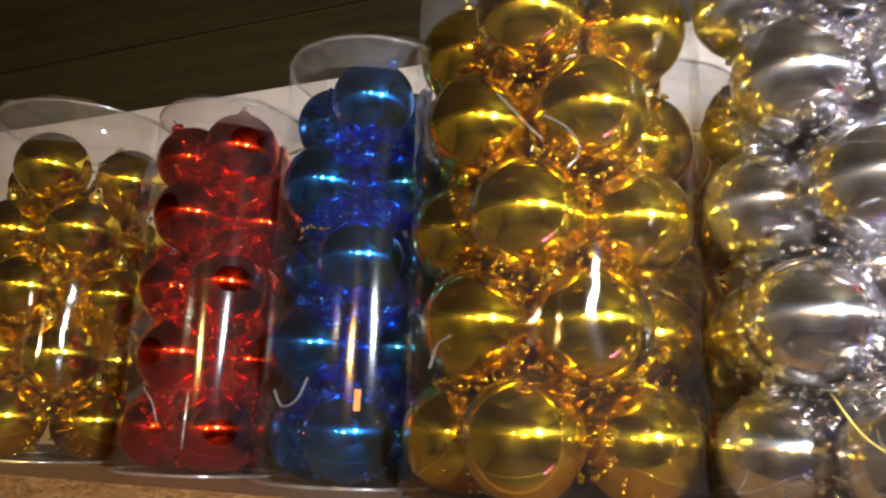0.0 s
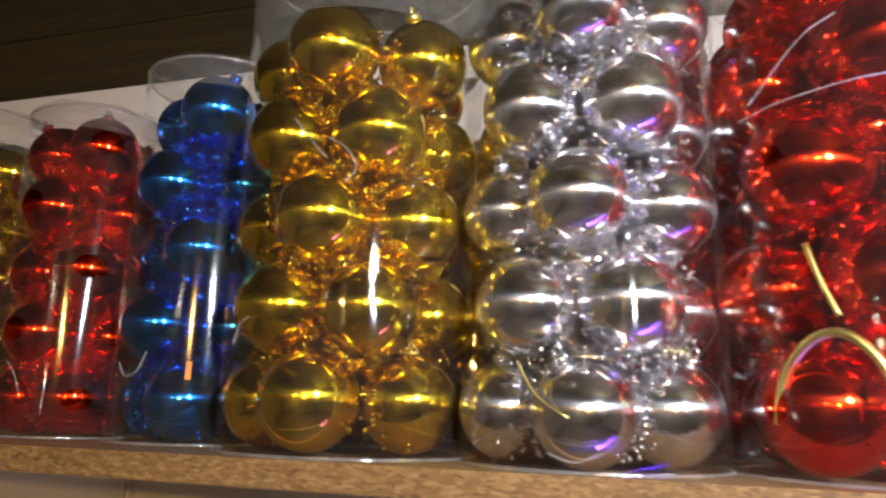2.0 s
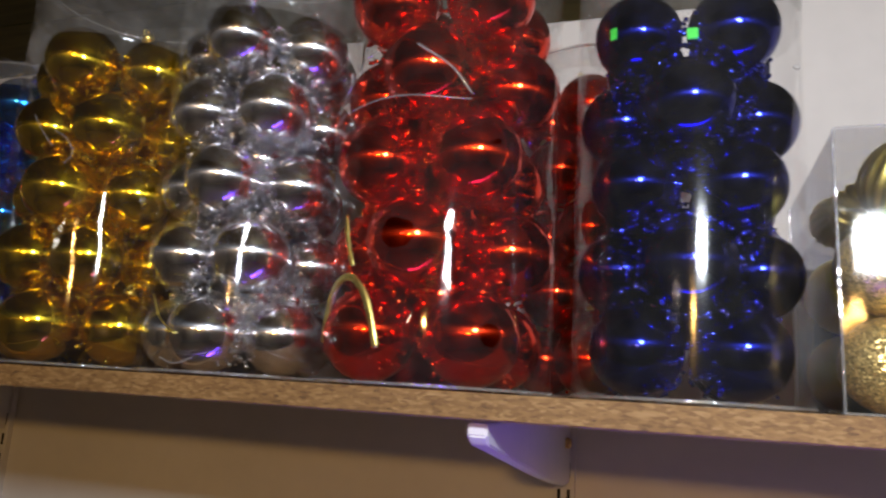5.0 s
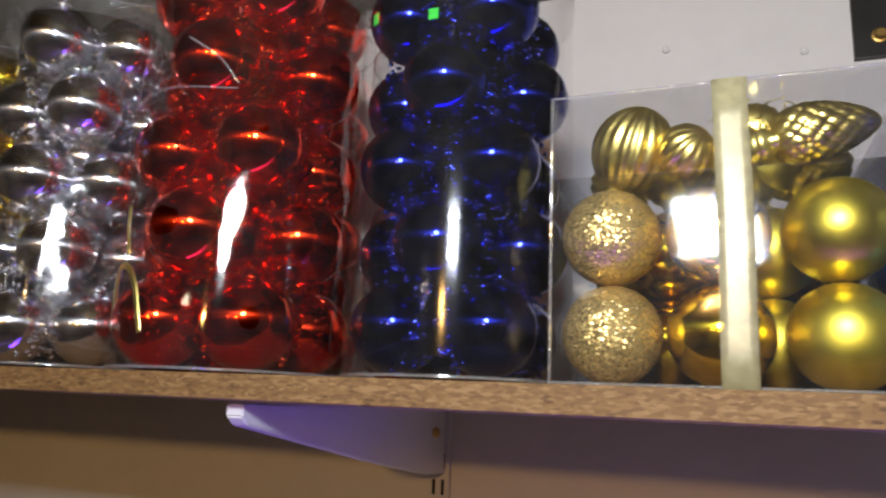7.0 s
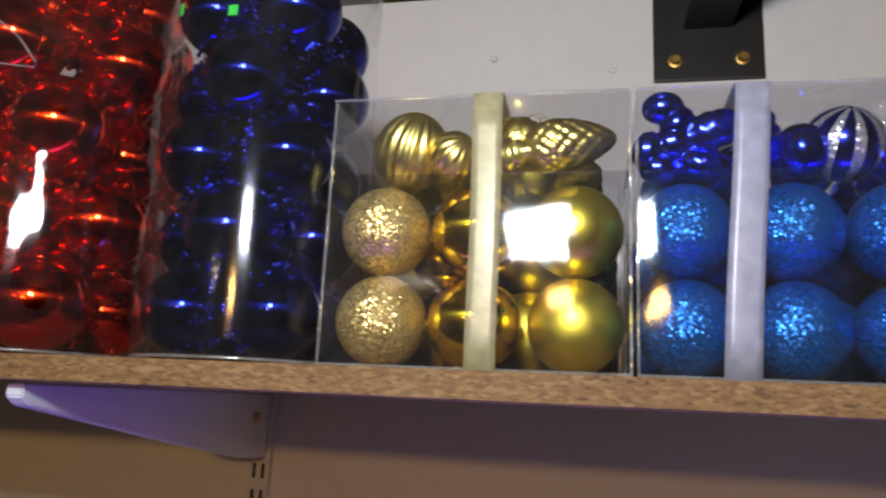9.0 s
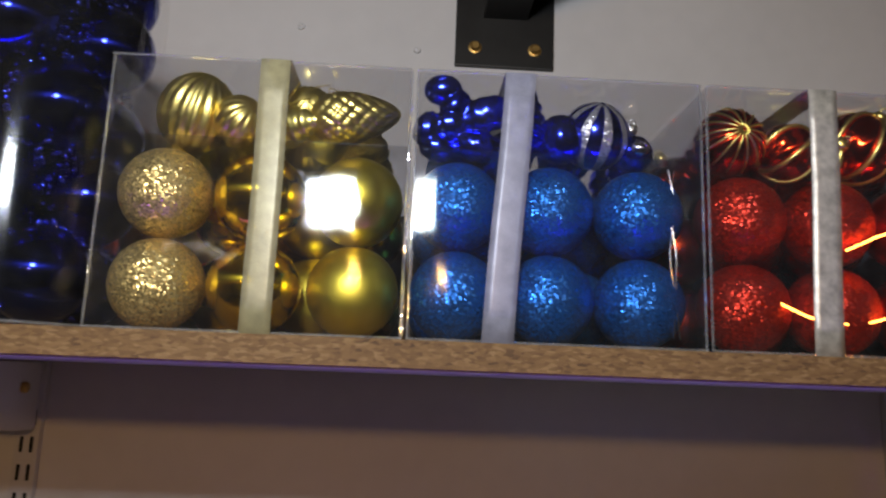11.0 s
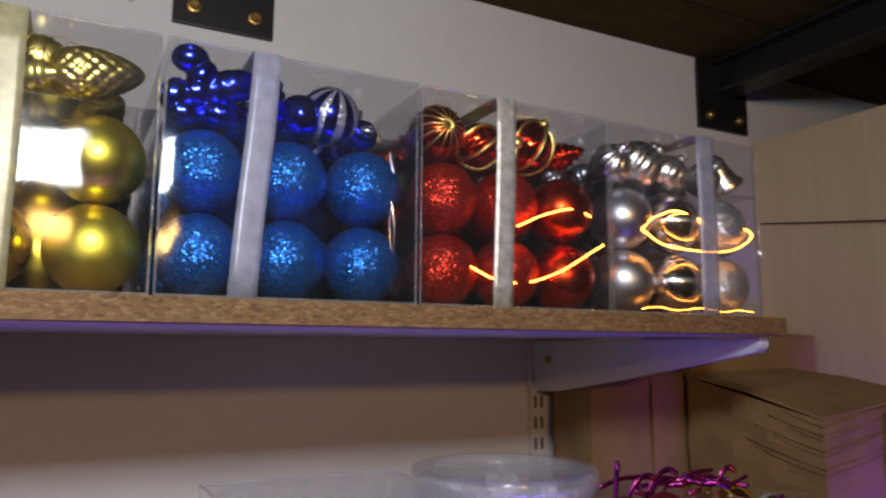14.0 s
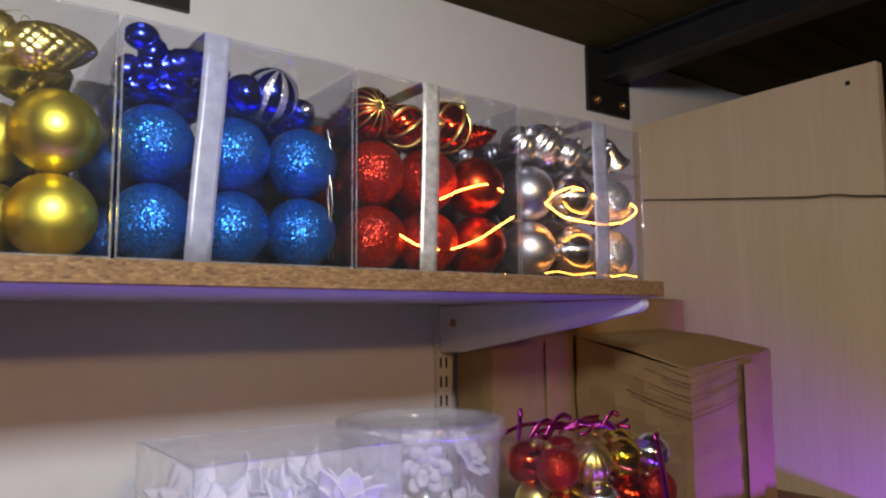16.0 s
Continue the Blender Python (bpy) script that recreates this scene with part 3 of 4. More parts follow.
# red bag: gold hanging loop at the bottom, gathered film near the top
R = 0.0940
band(pk_red, [on_sleeve(R, -138, 0.030, -0.003), on_sleeve(R, -134, 0.055, -0.002), on_sleeve(R, -124, 0.073, -0.001), on_sleeve(R, -114, 0.076, -0.001), on_sleeve(R, -105, 0.062, -0.001), on_sleeve(R, -100, 0.040, -0.001), on_sleeve(R, -98, 0.026, -0.002)], 0.005, M_BRIGHT_GOLD, "hanging_loop", "gold hanging loop")
band(pk_red, [on_sleeve(R, -124, 0.125, -0.003), on_sleeve(R, -120, 0.105, -0.002), on_sleeve(R, -115, 0.085, -0.002)], 0.003, M_BRIGHT_GOLD, "hanging_loop", "gold hanging loop")
crease(pk_red, [on_sleeve(R, -145, 0.205), on_sleeve(R, -125, 0.207), on_sleeve(R, -95, 0.210), on_sleeve(R, -62, 0.208)])
crease(pk_red, [on_sleeve(R, -140, 0.212), on_sleeve(R, -120, 0.240), on_sleeve(R, -108, 0.250)])
crease(pk_red, [on_sleeve(R, -88, 0.250), on_sleeve(R, -72, 0.232), on_sleeve(R, -62, 0.212)], 0.0014)
# gold bag: creases drawn along white zigzag reflections, and threads
R = 0.0885
crease(pk_gold, [on_sleeve(R, -96, 0.215), on_sleeve(R, -86, 0.196), on_sleeve(R, -80, 0.186)], 0.0012)
crease(pk_gold, [on_sleeve(R, -80, 0.200), on_sleeve(R, -72, 0.192), on_sleeve(R, -68, 0.180), on_sleeve(R, -72, 0.170)], 0.0010)
crease(pk_gold, [on_sleeve(R, -122, 0.070), on_sleeve(R, -118, 0.082), on_sleeve(R, -112, 0.086)], 0.0012)
R = 0.0830
crease(pk_silver, [on_sleeve(R, -112, 0.060), on_sleeve(R, -104, 0.042), on_sleeve(R, -92, 0.030)], 0.0009, M_BRIGHT_GOLD, "thread", "gold thread")
crease(pk_silver, [on_sleeve(R, -100, 0.012), on_sleeve(R, -90, 0.008), on_sleeve(R, -80, 0.013)], 0.0010)
R = 0.059
crease(pk_red_s, [on_sleeve(R, -95, 0.060), on_sleeve(R, -86, 0.050), on_sleeve(R, -80, 0.036)], 0.0009)
crease(pk_red_s, [on_sleeve(R, -62, 0.020), on_sleeve(R, -62, 0.060)], 0.0012)
R = 0.0655
crease(pk_blue_s, [on_sleeve(R, -112, 0.060), on_sleeve(R, -104, 0.050), on_sleeve(R, -94, 0.054), on_sleeve(R, -88, 0.068)], 0.0012)
# thin orange tab stands in for a reflection on the sleeve
tab(pk_blue_s, on_sleeve(R, -60, 0.055), (0.004, 0.013), M_ORANGE, "sticker", "orange strip drawn for a reflection", 30)


# ---- boxed sets ----
def clear_box(root, w, dp, h):
    """A folded clear sheet box with thin walls, bright folds and an inner tray."""
    t, b = 0.0005, 0.0024
    bm = boxed(t, w - t, t + b, dp - t, h - t, h)
    rows = []
    for k in range(11):
        rows.append([bm.verts.new((w * q / 32, b * (1 - (1 - abs(2 * q / 32 - 1) ** 4) * (0.8 + 0.2 * math.sin(math.pi * k / 10))), h * k / 10)) for q in range(33)])
    for lower, upper in zip(rows, rows[1:]):
        for q in range(32):
            bm.faces.new((lower[q], lower[q + 1], upper[q + 1], upper[q])).smooth = True
    part("front_sheet", bm, M_FILM_BOX, root, "clear plastic front and lid").visible_shadow = False
    for name, a in (("back_sheet", (0, w, dp - t, dp, 0, h)), ("side_sheet", (0, t, t + b, dp - t, 0, h)), ("side_sheet", (w - t, w, t + b, dp - t, 0, h)), ("base_sheet", (t, w - t, t + b, dp - t, 0.0002, t))):
        part(name, boxed(*a), M_FILM_TRAY, root).visible_shadow = False
    for px in (0, w):
        for py in (b, dp):
            part("fold", tube_path([(px, py, 0.0006), (px, py, h / 2), (px, py, h)], 0.0009, 6), M_FILM_EDGE, root).visible_shadow = False
    for pz in (0.001, h):
        part("fold", tube_path([(0, 0, pz), (w / 2, 0, pz), (w, 0, pz)], 0.0008, 6), M_FILM_EDGE, root).visible_shadow = False
    part("tray", boxed(0.001, w - 0.001, 0.001, dp - 0.001, 0.1225, 0.1230), M_FILM_TRAY, root, "clear divider tray").visible_shadow = False


def ribbon(root, x, w, h, dp, material, label, lean=0.0):
    """A flat ribbon round the box: up the front, over the top, down the back."""
    bm = bmesh.new()
    o = 0.0015
    path = [(-o, 0.0)]
    path += [(-o - 0.0006 * math.sin(3.1 * k / 7), h * k / 8) for k in range(1, 8)]
    path += [(-o, h + o * 0.6), (0.0, h + o), (dp / 2, h + o), (dp, h + o), (dp + o, h), (dp + o, h / 2), (dp + o, 0.0)]
    prev = None
    for k, (yy, zz) in enumerate(path):
        sway = 0.0004 * math.sin(k * 0.9 + x * 40) + lean * (zz / h - 0.5)
        row = [bm.verts.new((x - w / 2 + w * s / 4 + sway, yy + (0.0003 if s in (0, 4) else 0), zz)) for s in range(5)]
        if prev:
            for s in range(4):
                bm.faces.new((prev[s], prev[s + 1], row[s + 1], row[s]))
        prev = row
    ob = part("ribbon", bm, material, root, label, smooth=True)
    md = ob.modifiers.new("thick", "SOLIDIFY")
    md.thickness, md.offset = 0.0004, 1.0
    return ob


def pine_cone(d, length):
    """An egg-shaped moulded cone, pointed at +z, with diamond scales between crossing spiral grooves."""
    n = 60

    def prof(k):
        return max(0.0, math.sin(math.pi * k ** 0.72)) ** 0.55 * (1 - 0.12 * k)

    def scales(a, k):
        g = sum(math.exp(-(math.sin(5 * a + s * 17 * k) / 0.34) ** 2) for s in (-1, 1))
        return 1.03 - 0.085 * g * min(1.0, 8 * k * (1 - k))

    p = [(0, -length / 2)] + [(d / 2 * prof(i / n), -length / 2 + length * i / n) for i in range(1, n)] + [(0, length / 2)]
    return lathe(p, 72, scales)


def ridged_ball(d, lobes, twist, depth=0.07, stretch=1.0):
    return lathe(ball_profile(d / 2, 26, stretch), 96, lambda a, k: 1 + depth * abs(math.sin(lobes / 2 * a + twist * k)) - depth / 2)


def ringed_drop(d, length):
    n = 44
    p = [(d / 2 * math.sin(math.pi * i / n) ** 0.8 * (1 - 0.45 * i / n) * (1 + 0.10 * math.cos(i * 1.1)), -length / 2 + length * i / n) for i in range(n + 1)]
    p[0], p[-1] = (0, -length / 2), (0, length / 2)
    return lathe(p, 36)


def bell(d, h):
    return lathe([(0, h), (d * 0.18, h * 0.97), (d * 0.30, h * 0.80), (d * 0.34, h * 0.5), (d * 0.42, h * 0.2), (d * 0.52, h * 0.04), (d * 0.50, 0), (d * 0.40, h * 0.06), (0, h * 0.1)], 32)


def bow_figure(s):
    """A moulded bow: ribbed wings and tails round a knot, with a plain round head."""
    bm = bmesh.new()
    lobes = ((-0.66, 0.70, 0.46, 0.36, -8, 0), (-0.34, 0.36, 0.34, 0.42, 40, 0), (-0.40, -0.08, 0.42, 0.38, 0, 8), (0.42, 0.26, 0.74, 0.42, -20, 9),
             (0.98, 0.55, 0.22, 0.20, -30, 0), (0.28, -0.52, 0.62, 0.38, 6, 10), (-0.92, -0.26, 0.34, 0.44, 15, 8), (-0.66, -0.66, 0.46, 0.34, 12, 9))
    for cx, cz, rx, rz_, turn, ribs in lobes:
        m = Matrix.Translation((cx * s, 0, cz * s)) @ Matrix.Rotation(math.radians(turn), 4, "Y") @ Matrix.Diagonal((rx * s, 0.36 * s, rz_ * s, 1))
        made = bmesh.ops.create_uvsphere(bm, u_segments=30, v_segments=20, radius=1)["verts"]
        for v in made:
            if ribs:
                v.co *= 1 + 0.035 * math.sin(ribs * 1.6 * v.co.x + 3.0 * v.co.z)
            v.co = m @ v.co
    return bm


def ornament(root, name, bm, material, at, rot, label=""):
    ob = part(name, bm, material, root, label, smooth=True)
    ob.matrix_local = pose(*at, *rot)
    if name == "bow_ornament":
        fuse = ob.modifiers.new("fuse", "REMESH")
        fuse.mode, fuse.voxel_size, fuse.use_smooth_shade = "VOXEL", 0.0009, True
        soften = ob.modifiers.new("soften", "SMOOTH")
        soften.iterations = 4
    return ob


def loop_cap(parent, at, rot, material, r=0.006):
    c = part("cap", shared("loop_cap_%s_%d" % (material.name, r * 10000), lambda: cap_bm(r), material), material, parent)
    c.matrix_local = pose(*at, *rot)
    return c


def set_box(x0, x1, cols, mats, cap, label, rib_x, rib_w, rib_m, rib_label, lean=0.0, d=0.0605):
    w, dp, h = x1 - x0, 0.200, 0.175
    root = base("bauble_box", x0, 0.0, Z, label, "bauble box", "boxed bauble sets")
    clear_box(root, w, dp, h)
    random.seed(int(x0 * 1000) + 5)
    pitch = cols[1] - cols[0]
    for j in range(2):
        for row in range(3):
            for k, cx in enumerate(cols if row != 1 else [q + pitch / 2 for q in cols[:-1]]):
                m = mats[(k + row) % len(mats)]
                bauble(root, (cx - x0, 0.0315 + 0.060 * row + random.uniform(-0.0008, 0.0008), 0.0312 + 0.0605 * j), d, m, cap,
                       (random.uniform(60, 120), random.uniform(-25, 25), random.uniform(120, 240)))
    # added near-black sheet: shade in the gaps between baubles, put into colour
    part("backing_card", boxed(0.002, w - 0.002, dp - 0.006, dp - 0.003, 0.001, 0.121), M_GAP_SHADE, root, "near-black sheet put in for shade behind the baubles")
    ribbon(root, rib_x - x0, rib_w, h, dp, rib_m, rib_label, lean)
    return root


bx_gold = set_box(0.008, 0.199, (0.040, 0.102, 0.166), (M_GOLD_GLIT, M_GOLD, M_GOLD_SATIN), M_BRIGHT_GOLD, "clear box of gold baubles tied with cream ribbon", 0.1115, 0.019, M_RIB_CREAM, "cream satin ribbon")
bx_blue = set_box(0.203, 0.390, (0.233, 0.295, 0.356), (M_BLUE_GLIT,), M_SILVER, "clear box of blue glitter baubles with pale ribbon", 0.264, 0.020, M_RIB_LILAC, "pale lilac ribbon", 0.012)
bx_red = set_box(0.394, 0.581, (0.427, 0.488, 0.549), (M_RED_GLIT, M_RED_GLIT, M_RED_SATIN), M_BRIGHT_GOLD, "clear box of red glitter baubles with silver ribbon", 0.469, 0.019, M_RIB_SILVER, "silver lurex ribbon", 0.005)
bx_silver = set_box(0.585, 0.778, (0.620, 0.685, 0.748), (M_SILVER_SATIN, M_SILVER, M_SILVER_GLIT), M_SILVER, "clear box of silver baubles tied with pale ribbon", 0.702, 0.023, M_RIB_LILAC, "pale lilac ribbon")

# gold set, upper layer
TZ = 0.1235
o = ornament(bx_gold, "swirl_ornament", ridged_ball(0.049, 18, 5.0, 0.10, 1.15), M_BRIGHT_GOLD, (0.045, 0.035, TZ + 0.0265), (20, 28, 0), "pale gold swirl-ribbed ornament")
loop_cap(o, (0, 0, -0.0262), (180, 0, 0), M_BRIGHT_GOLD, 0.0075)
ornament(bx_gold, "drop_ornament", ringed_drop(0.040, 0.066), M_BRIGHT_GOLD, (0.084, 0.052, TZ + 0.022), (0, 78, 20), "ringed pale gold drop")
ornament(bx_gold, "drop_ornament", ringed_drop(0.036, 0.060), M_BRIGHT_GOLD, (0.108, 0.028, TZ + 0.018), (0, 85, -25), "ringed pale gold drop")
o = ornament(bx_gold, "pine_cone", pine_cone(0.037, 0.062), M_BRIGHT_GOLD, (0.154, 0.028, TZ + 0.027), (0, 80, 8), "pale gold moulded pine cone")
loop_cap(o, (0, 0, -0.031), (180, 0, 0), M_BRIGHT_GOLD, 0.005)
ornament(bx_gold, "bell_ornament", bell(0.044, 0.040), M_BRIGHT_GOLD, (0.126, 0.070, TZ + 0.024), (70, 20, 40), "pale gold bell")
ornament(bx_gold, "pine_cone", pine_cone(0.038, 0.058), M_BRIGHT_GOLD, (0.070, 0.095, TZ + 0.020), (0, 88, 60), "pale gold moulded pine cone")
ornament(bx_gold, "pine_cone", pine_cone(0.036, 0.056), M_BRIGHT_GOLD, (0.150, 0.082, TZ + 0.020), (0, 85, -30), "pale gold moulded pine cone")
ornament(bx_gold, "swirl_ornament", ridged_ball(0.034, 14, 4.0, 0.10), M_BRIGHT_GOLD, (0.078, 0.022, TZ + 0.018), (40, 60, 0), "pale gold swirl-ribbed ornament")
ornament(bx_gold, "swirl_ornament", ridged_ball(0.036, 16, 3.0, 0.10), M_BRIGHT_GOLD, (0.118, 0.052, TZ + 0.038), (70, 20, 0), "pale gold swirl-ribbed ornament")
for k in range(5):
    a = [(0.10 + 0.014 * k + 0.008 * math.sin(j * 0.9 + k), 0.022 + 0.004 * k + 0.006 * math.cos(j * 1.3), TZ + 0.034 + 0.008 * math.sin(j * 0.8 + k * 2) + 0.002 * j) for j in range(7)]
    part("hanging_thread", tube_path(smooth_line(a, 4), 0.0004, 4), M_BRIGHT_GOLD, bx_gold, "thin gold thread")

# blue set, upper layer
ornament(bx_blue, "bow_ornament", bow_figure(0.0290), M_VIOLET, (0.035, 0.026, TZ + 0.0265), (8, 4, 0), "royal blue moulded bow")
ornament(bx_blue, "cone_ornament", ringed_drop(0.036, 0.062), M_VIOLET, (0.076, 0.036, TZ + 0.028), (6, 8, 0), "royal blue moulded cone")
ornament(bx_blue, "small_ball_ornament", ridged_ball(0.034, 10, 2.0, 0.03), M_VIOLET, (0.099, 0.026, TZ + 0.018), (30, 0, 0), "royal blue small ornament")
o = ornament(bx_blue, "striped_ornament", ridged_ball(0.046, 12, 0.0, 0.015), M_VIOLET, (0.124, 0.032, TZ + 0.0238), (38, 6, 0), "royal blue ball with silver stripes")
for k in range(9):
    a = 2 * math.pi * k / 9
    pts = [(0.0234 * math.sin(t) * math.cos(a), 0.0234 * math.sin(t) * math.sin(a), 0.0234 * math.cos(t)) for t in [0.10 + 2.9 * j / 14 for j in range(15)]]
    bmk = bmesh.new()
    prev = None
    for j, q in enumerate(pts):
        q = Vector(q)
        side = Vector((-math.sin(a), math.cos(a), 0)) * (0.0034 * math.sin(math.pi * (0.06 + 0.88 * j / 14)))
        row = [bmk.verts.new(q * 1.006 - side), bmk.verts.new(q * 1.022), bmk.verts.new(q * 1.006 + side)]
        if prev:
            for s in range(2):
                bmk.faces.new((prev[s], prev[s + 1], row[s + 1], row[s]))
        prev = row
    part("stripe", bmk, M_SILVER_GLIT, o, "silver glitter stripe", smooth=True)
o = ornament(bx_blue, "small_ball_ornament", ridged_ball(0.026, 8, 1.0, 0.04), M_VIOLET, (0.152, 0.034, TZ + 0.013), (90, 40, 0), "royal blue small ornament")
loop_cap(o, (0, 0, 0.0125), (0, 0, 0), M_SILVER, 0.006)
ornament(bx_blue, "bell_ornament", bell(0.034, 0.034), M_VIOLET, (0.050, 0.085, TZ + 0.016), (80, 0, 20), "royal blue bell")
for dx in (0.0, 0.004):
    pts = smooth_line([(0.168 + dx, 0.012, TZ - 0.004), (0.171 - dx, 0.010, TZ - 0.03), (0.167 + dx, 0.009, TZ - 0.06), (0.170, 0.009, TZ - 0.09), (0.173 - dx, 0.010, 0.008)], 5)
    part("hanging_thread", tube_path(pts, 0.0006, 5), M_SILVER, bx_blue, "thin silver thread")

# red set, upper layer
def star_burst(parent, d, material):
    """Gold rays glued over the front of a ribbed ornament."""
    for k in range(14):
        a = 2 * math.pi * k / 14
        pts = [Vector((d / 2 * math.sin(t) * math.cos(a), d / 2 * math.sin(t) * math.sin(a), d / 2 * math.cos(t))) * 1.03 for t in [0.05 + 1.35 * j / 8 for j in range(9)]]
        part("ray", tube_path(pts, 0.0008, 4), material, parent, "gold glitter ray", smooth=True)


o = ornament(bx_red, "rayed_ornament", ridged_ball(0.047, 14, 0.0, 0.06), M_RED, (0.028, 0.032, TZ + 0.024), (85, 0, 0), "shiny red ball with gold rays")
star_burst(o, 0.047, M_BRIGHT_GOLD)
for px, pz, d, rot in ((0.069, 0.019, 0.040, (25, 60, 0)), (0.118, 0.025, 0.049, (20, 35, 0)), (0.098, 0.016, 0.032, (70, 10, 0))):
    o = ornament(bx_red, "swirl_ornament", ridged_ball(d, 12, 3.5, 0.05), M_RED, (px, 0.032, TZ + pz), rot, "shiny red ball with gold swirls")
    for k in range(6):
        pts = []
        for j in range(17):
            t = 0.15 + 2.8 * j / 16
            a = 2 * math.pi * k / 6 - 3.5 / 6 * (j / 16)
            pts.append(Vector((d / 2 * math.sin(t) * math.cos(a), d / 2 * math.sin(t) * math.sin(a), -d / 2 * math.cos(t))) * 1.025)
        part("swirl_line", tube_path(pts, 0.0017, 6), M_BRIGHT_GOLD, o, "gold glitter swirl", smooth=True)
    loop_cap(o, (0, 0, d * 0.49), (0, 0, 0), M_BRIGHT_GOLD, 0.005)
ornament(bx_red, "drop_ornament", ringed_drop(0.032, 0.050), M_RED, (0.156, 0.030, TZ + 0.020), (20, 70, 0), "ringed shiny red drop")
ornament(bx_red, "bell_ornament", bell(0.036, 0.036), M_RED, (0.095, 0.080, TZ + 0.02), (60, 30, 0), "shiny red bell")
ornament(bx_red, "leaf_ornament", pine_cone(0.026, 0.050), M_BRIGHT_GOLD, (0.080, 0.062, TZ + 0.034), (0, 60, 0), "pale gold moulded leaf")

# silver set, upper layer
for px, pz, d, lobes, tw in ((0.024, 0.020, 0.040, 14, 0.0), (0.058, 0.024, 0.046, 16, 4.0), (0.098, 0.019, 0.038, 10, 3.0), (0.146, 0.018, 0.036, 12, 2.0)):
    o = ornament(bx_silver, "ribbed_ornament", ridged_ball(d, lobes, tw, 0.10), M_PALE_SILVER, (px, 0.030, TZ + pz), (random.uniform(0, 60), random.uniform(-40, 40), 0), "shiny silver ribbed ornament")
    loop_cap(o, (0, 0, d * 0.49), (0, 0, 0), M_PALE_SILVER, 0.005)
ornament(bx_silver, "bell_ornament", bell(0.040, 0.038), M_PALE_SILVER, (0.176, 0.028, TZ + 0.012), (0, -35, 0), "shiny silver bell")
ornament(bx_silver, "drop_ornament", ringed_drop(0.030, 0.056), M_PALE_SILVER, (0.082, 0.062, TZ + 0.036), (0, 70, 10), "ringed shiny silver drop")
ornament(bx_silver, "bow_ornament", bow_figure(0.017), M_PALE_SILVER, (0.090, 0.040, TZ + 0.030), (10, 60, 0), "shiny silver moulded bow")

# deeper rows of the upper layers, half hidden behind the front ones
random.seed(77)
for root, mat, lab in ((bx_gold, M_BRIGHT_GOLD, "pale gold ribbed ornament"), (bx_blue, M_VIOLET, "royal blue ribbed ornament"), (bx_red, M_RED, "shiny red ribbed ornament"), (bx_silver, M_PALE_SILVER, "shiny silver ribbed ornament")):
    for row in range(2):
        for k in range(4):
            d = random.uniform(0.032, 0.042)
            shape = ridged_ball(d, random.choice((10, 14, 18)), random.uniform(0, 5), 0.09, random.uniform(1.0, 1.2)) if (k + row) % 3 else ringed_drop(d * 0.85, d * 1.35)
            o = ornament(root, "ribbed_ornament" if (k + row) % 3 else "drop_ornament", shape, mat, (0.028 + 0.044 * k + random.uniform(-0.003, 0.003), 0.080 + 0.055 * row, TZ + d * 0.6), (random.uniform(20, 90), random.uniform(-50, 50), 0), lab)
            loop_cap(o, (0, 0, d * 0.55), (0, 0, 0), M_BRIGHT_GOLD if mat in (M_RED, M_BRIGHT_GOLD) else M_PALE_SILVER, 0.005)

# glowing rope light threaded through the red and silver boxes
rope = base("rope_light", 0.393, 0, Z, "warm white glowing LED rope behind the clear front", "rope light")
yy = 0.0011
runs = [[(0.091, 0.069), (0.104, 0.075), (0.115, 0.080), (0.143, 0.0885), (0.158, 0.088), (0.169, 0.084)],
        [(0.030, 0.041), (0.052, 0.030), (0.070, 0.0235), (0.099, 0.022), (0.134, 0.033), (0.160, 0.047), (0.183, 0.060)],
        [(0.229, 0.078), (0.240, 0.088), (0.251, 0.093), (0.265, 0.098), (0.278, 0.099), (0.300, 0.094), (0.309, 0.090)],
        [(0.229, 0.078), (0.245, 0.069), (0.263, 0.064), (0.309, 0.062), (0.335, 0.064), (0.353, 0.068), (0.372, 0.078), (0.374, 0.086), (0.350, 0.094)],
        [(0.225, 0.004), (0.245, 0.0065), (0.270, 0.004), (0.300, 0.007), (0.330, 0.004), (0.350, 0.0065), (0.372, 0.005)]]
for r_ in runs:
    part("rope", tube_path(smooth_line([(a, yy + 0.0026, b) for a, b in r_], 6), 0.00035 if r_[0][1] < 0.01 else 0.0008, 6), M_LED, rope, smooth=True)

# small marks on the tube packs
tab(pk_navy, (-0.050, -0.064, 0.262), (0.005, 0.009), M_GREEN, "clip", "bright green clip", -30)
tab(pk_navy, (0.004, -0.0835, 0.247), (0.007, 0.008), M_GREEN, "clip", "bright green clip")


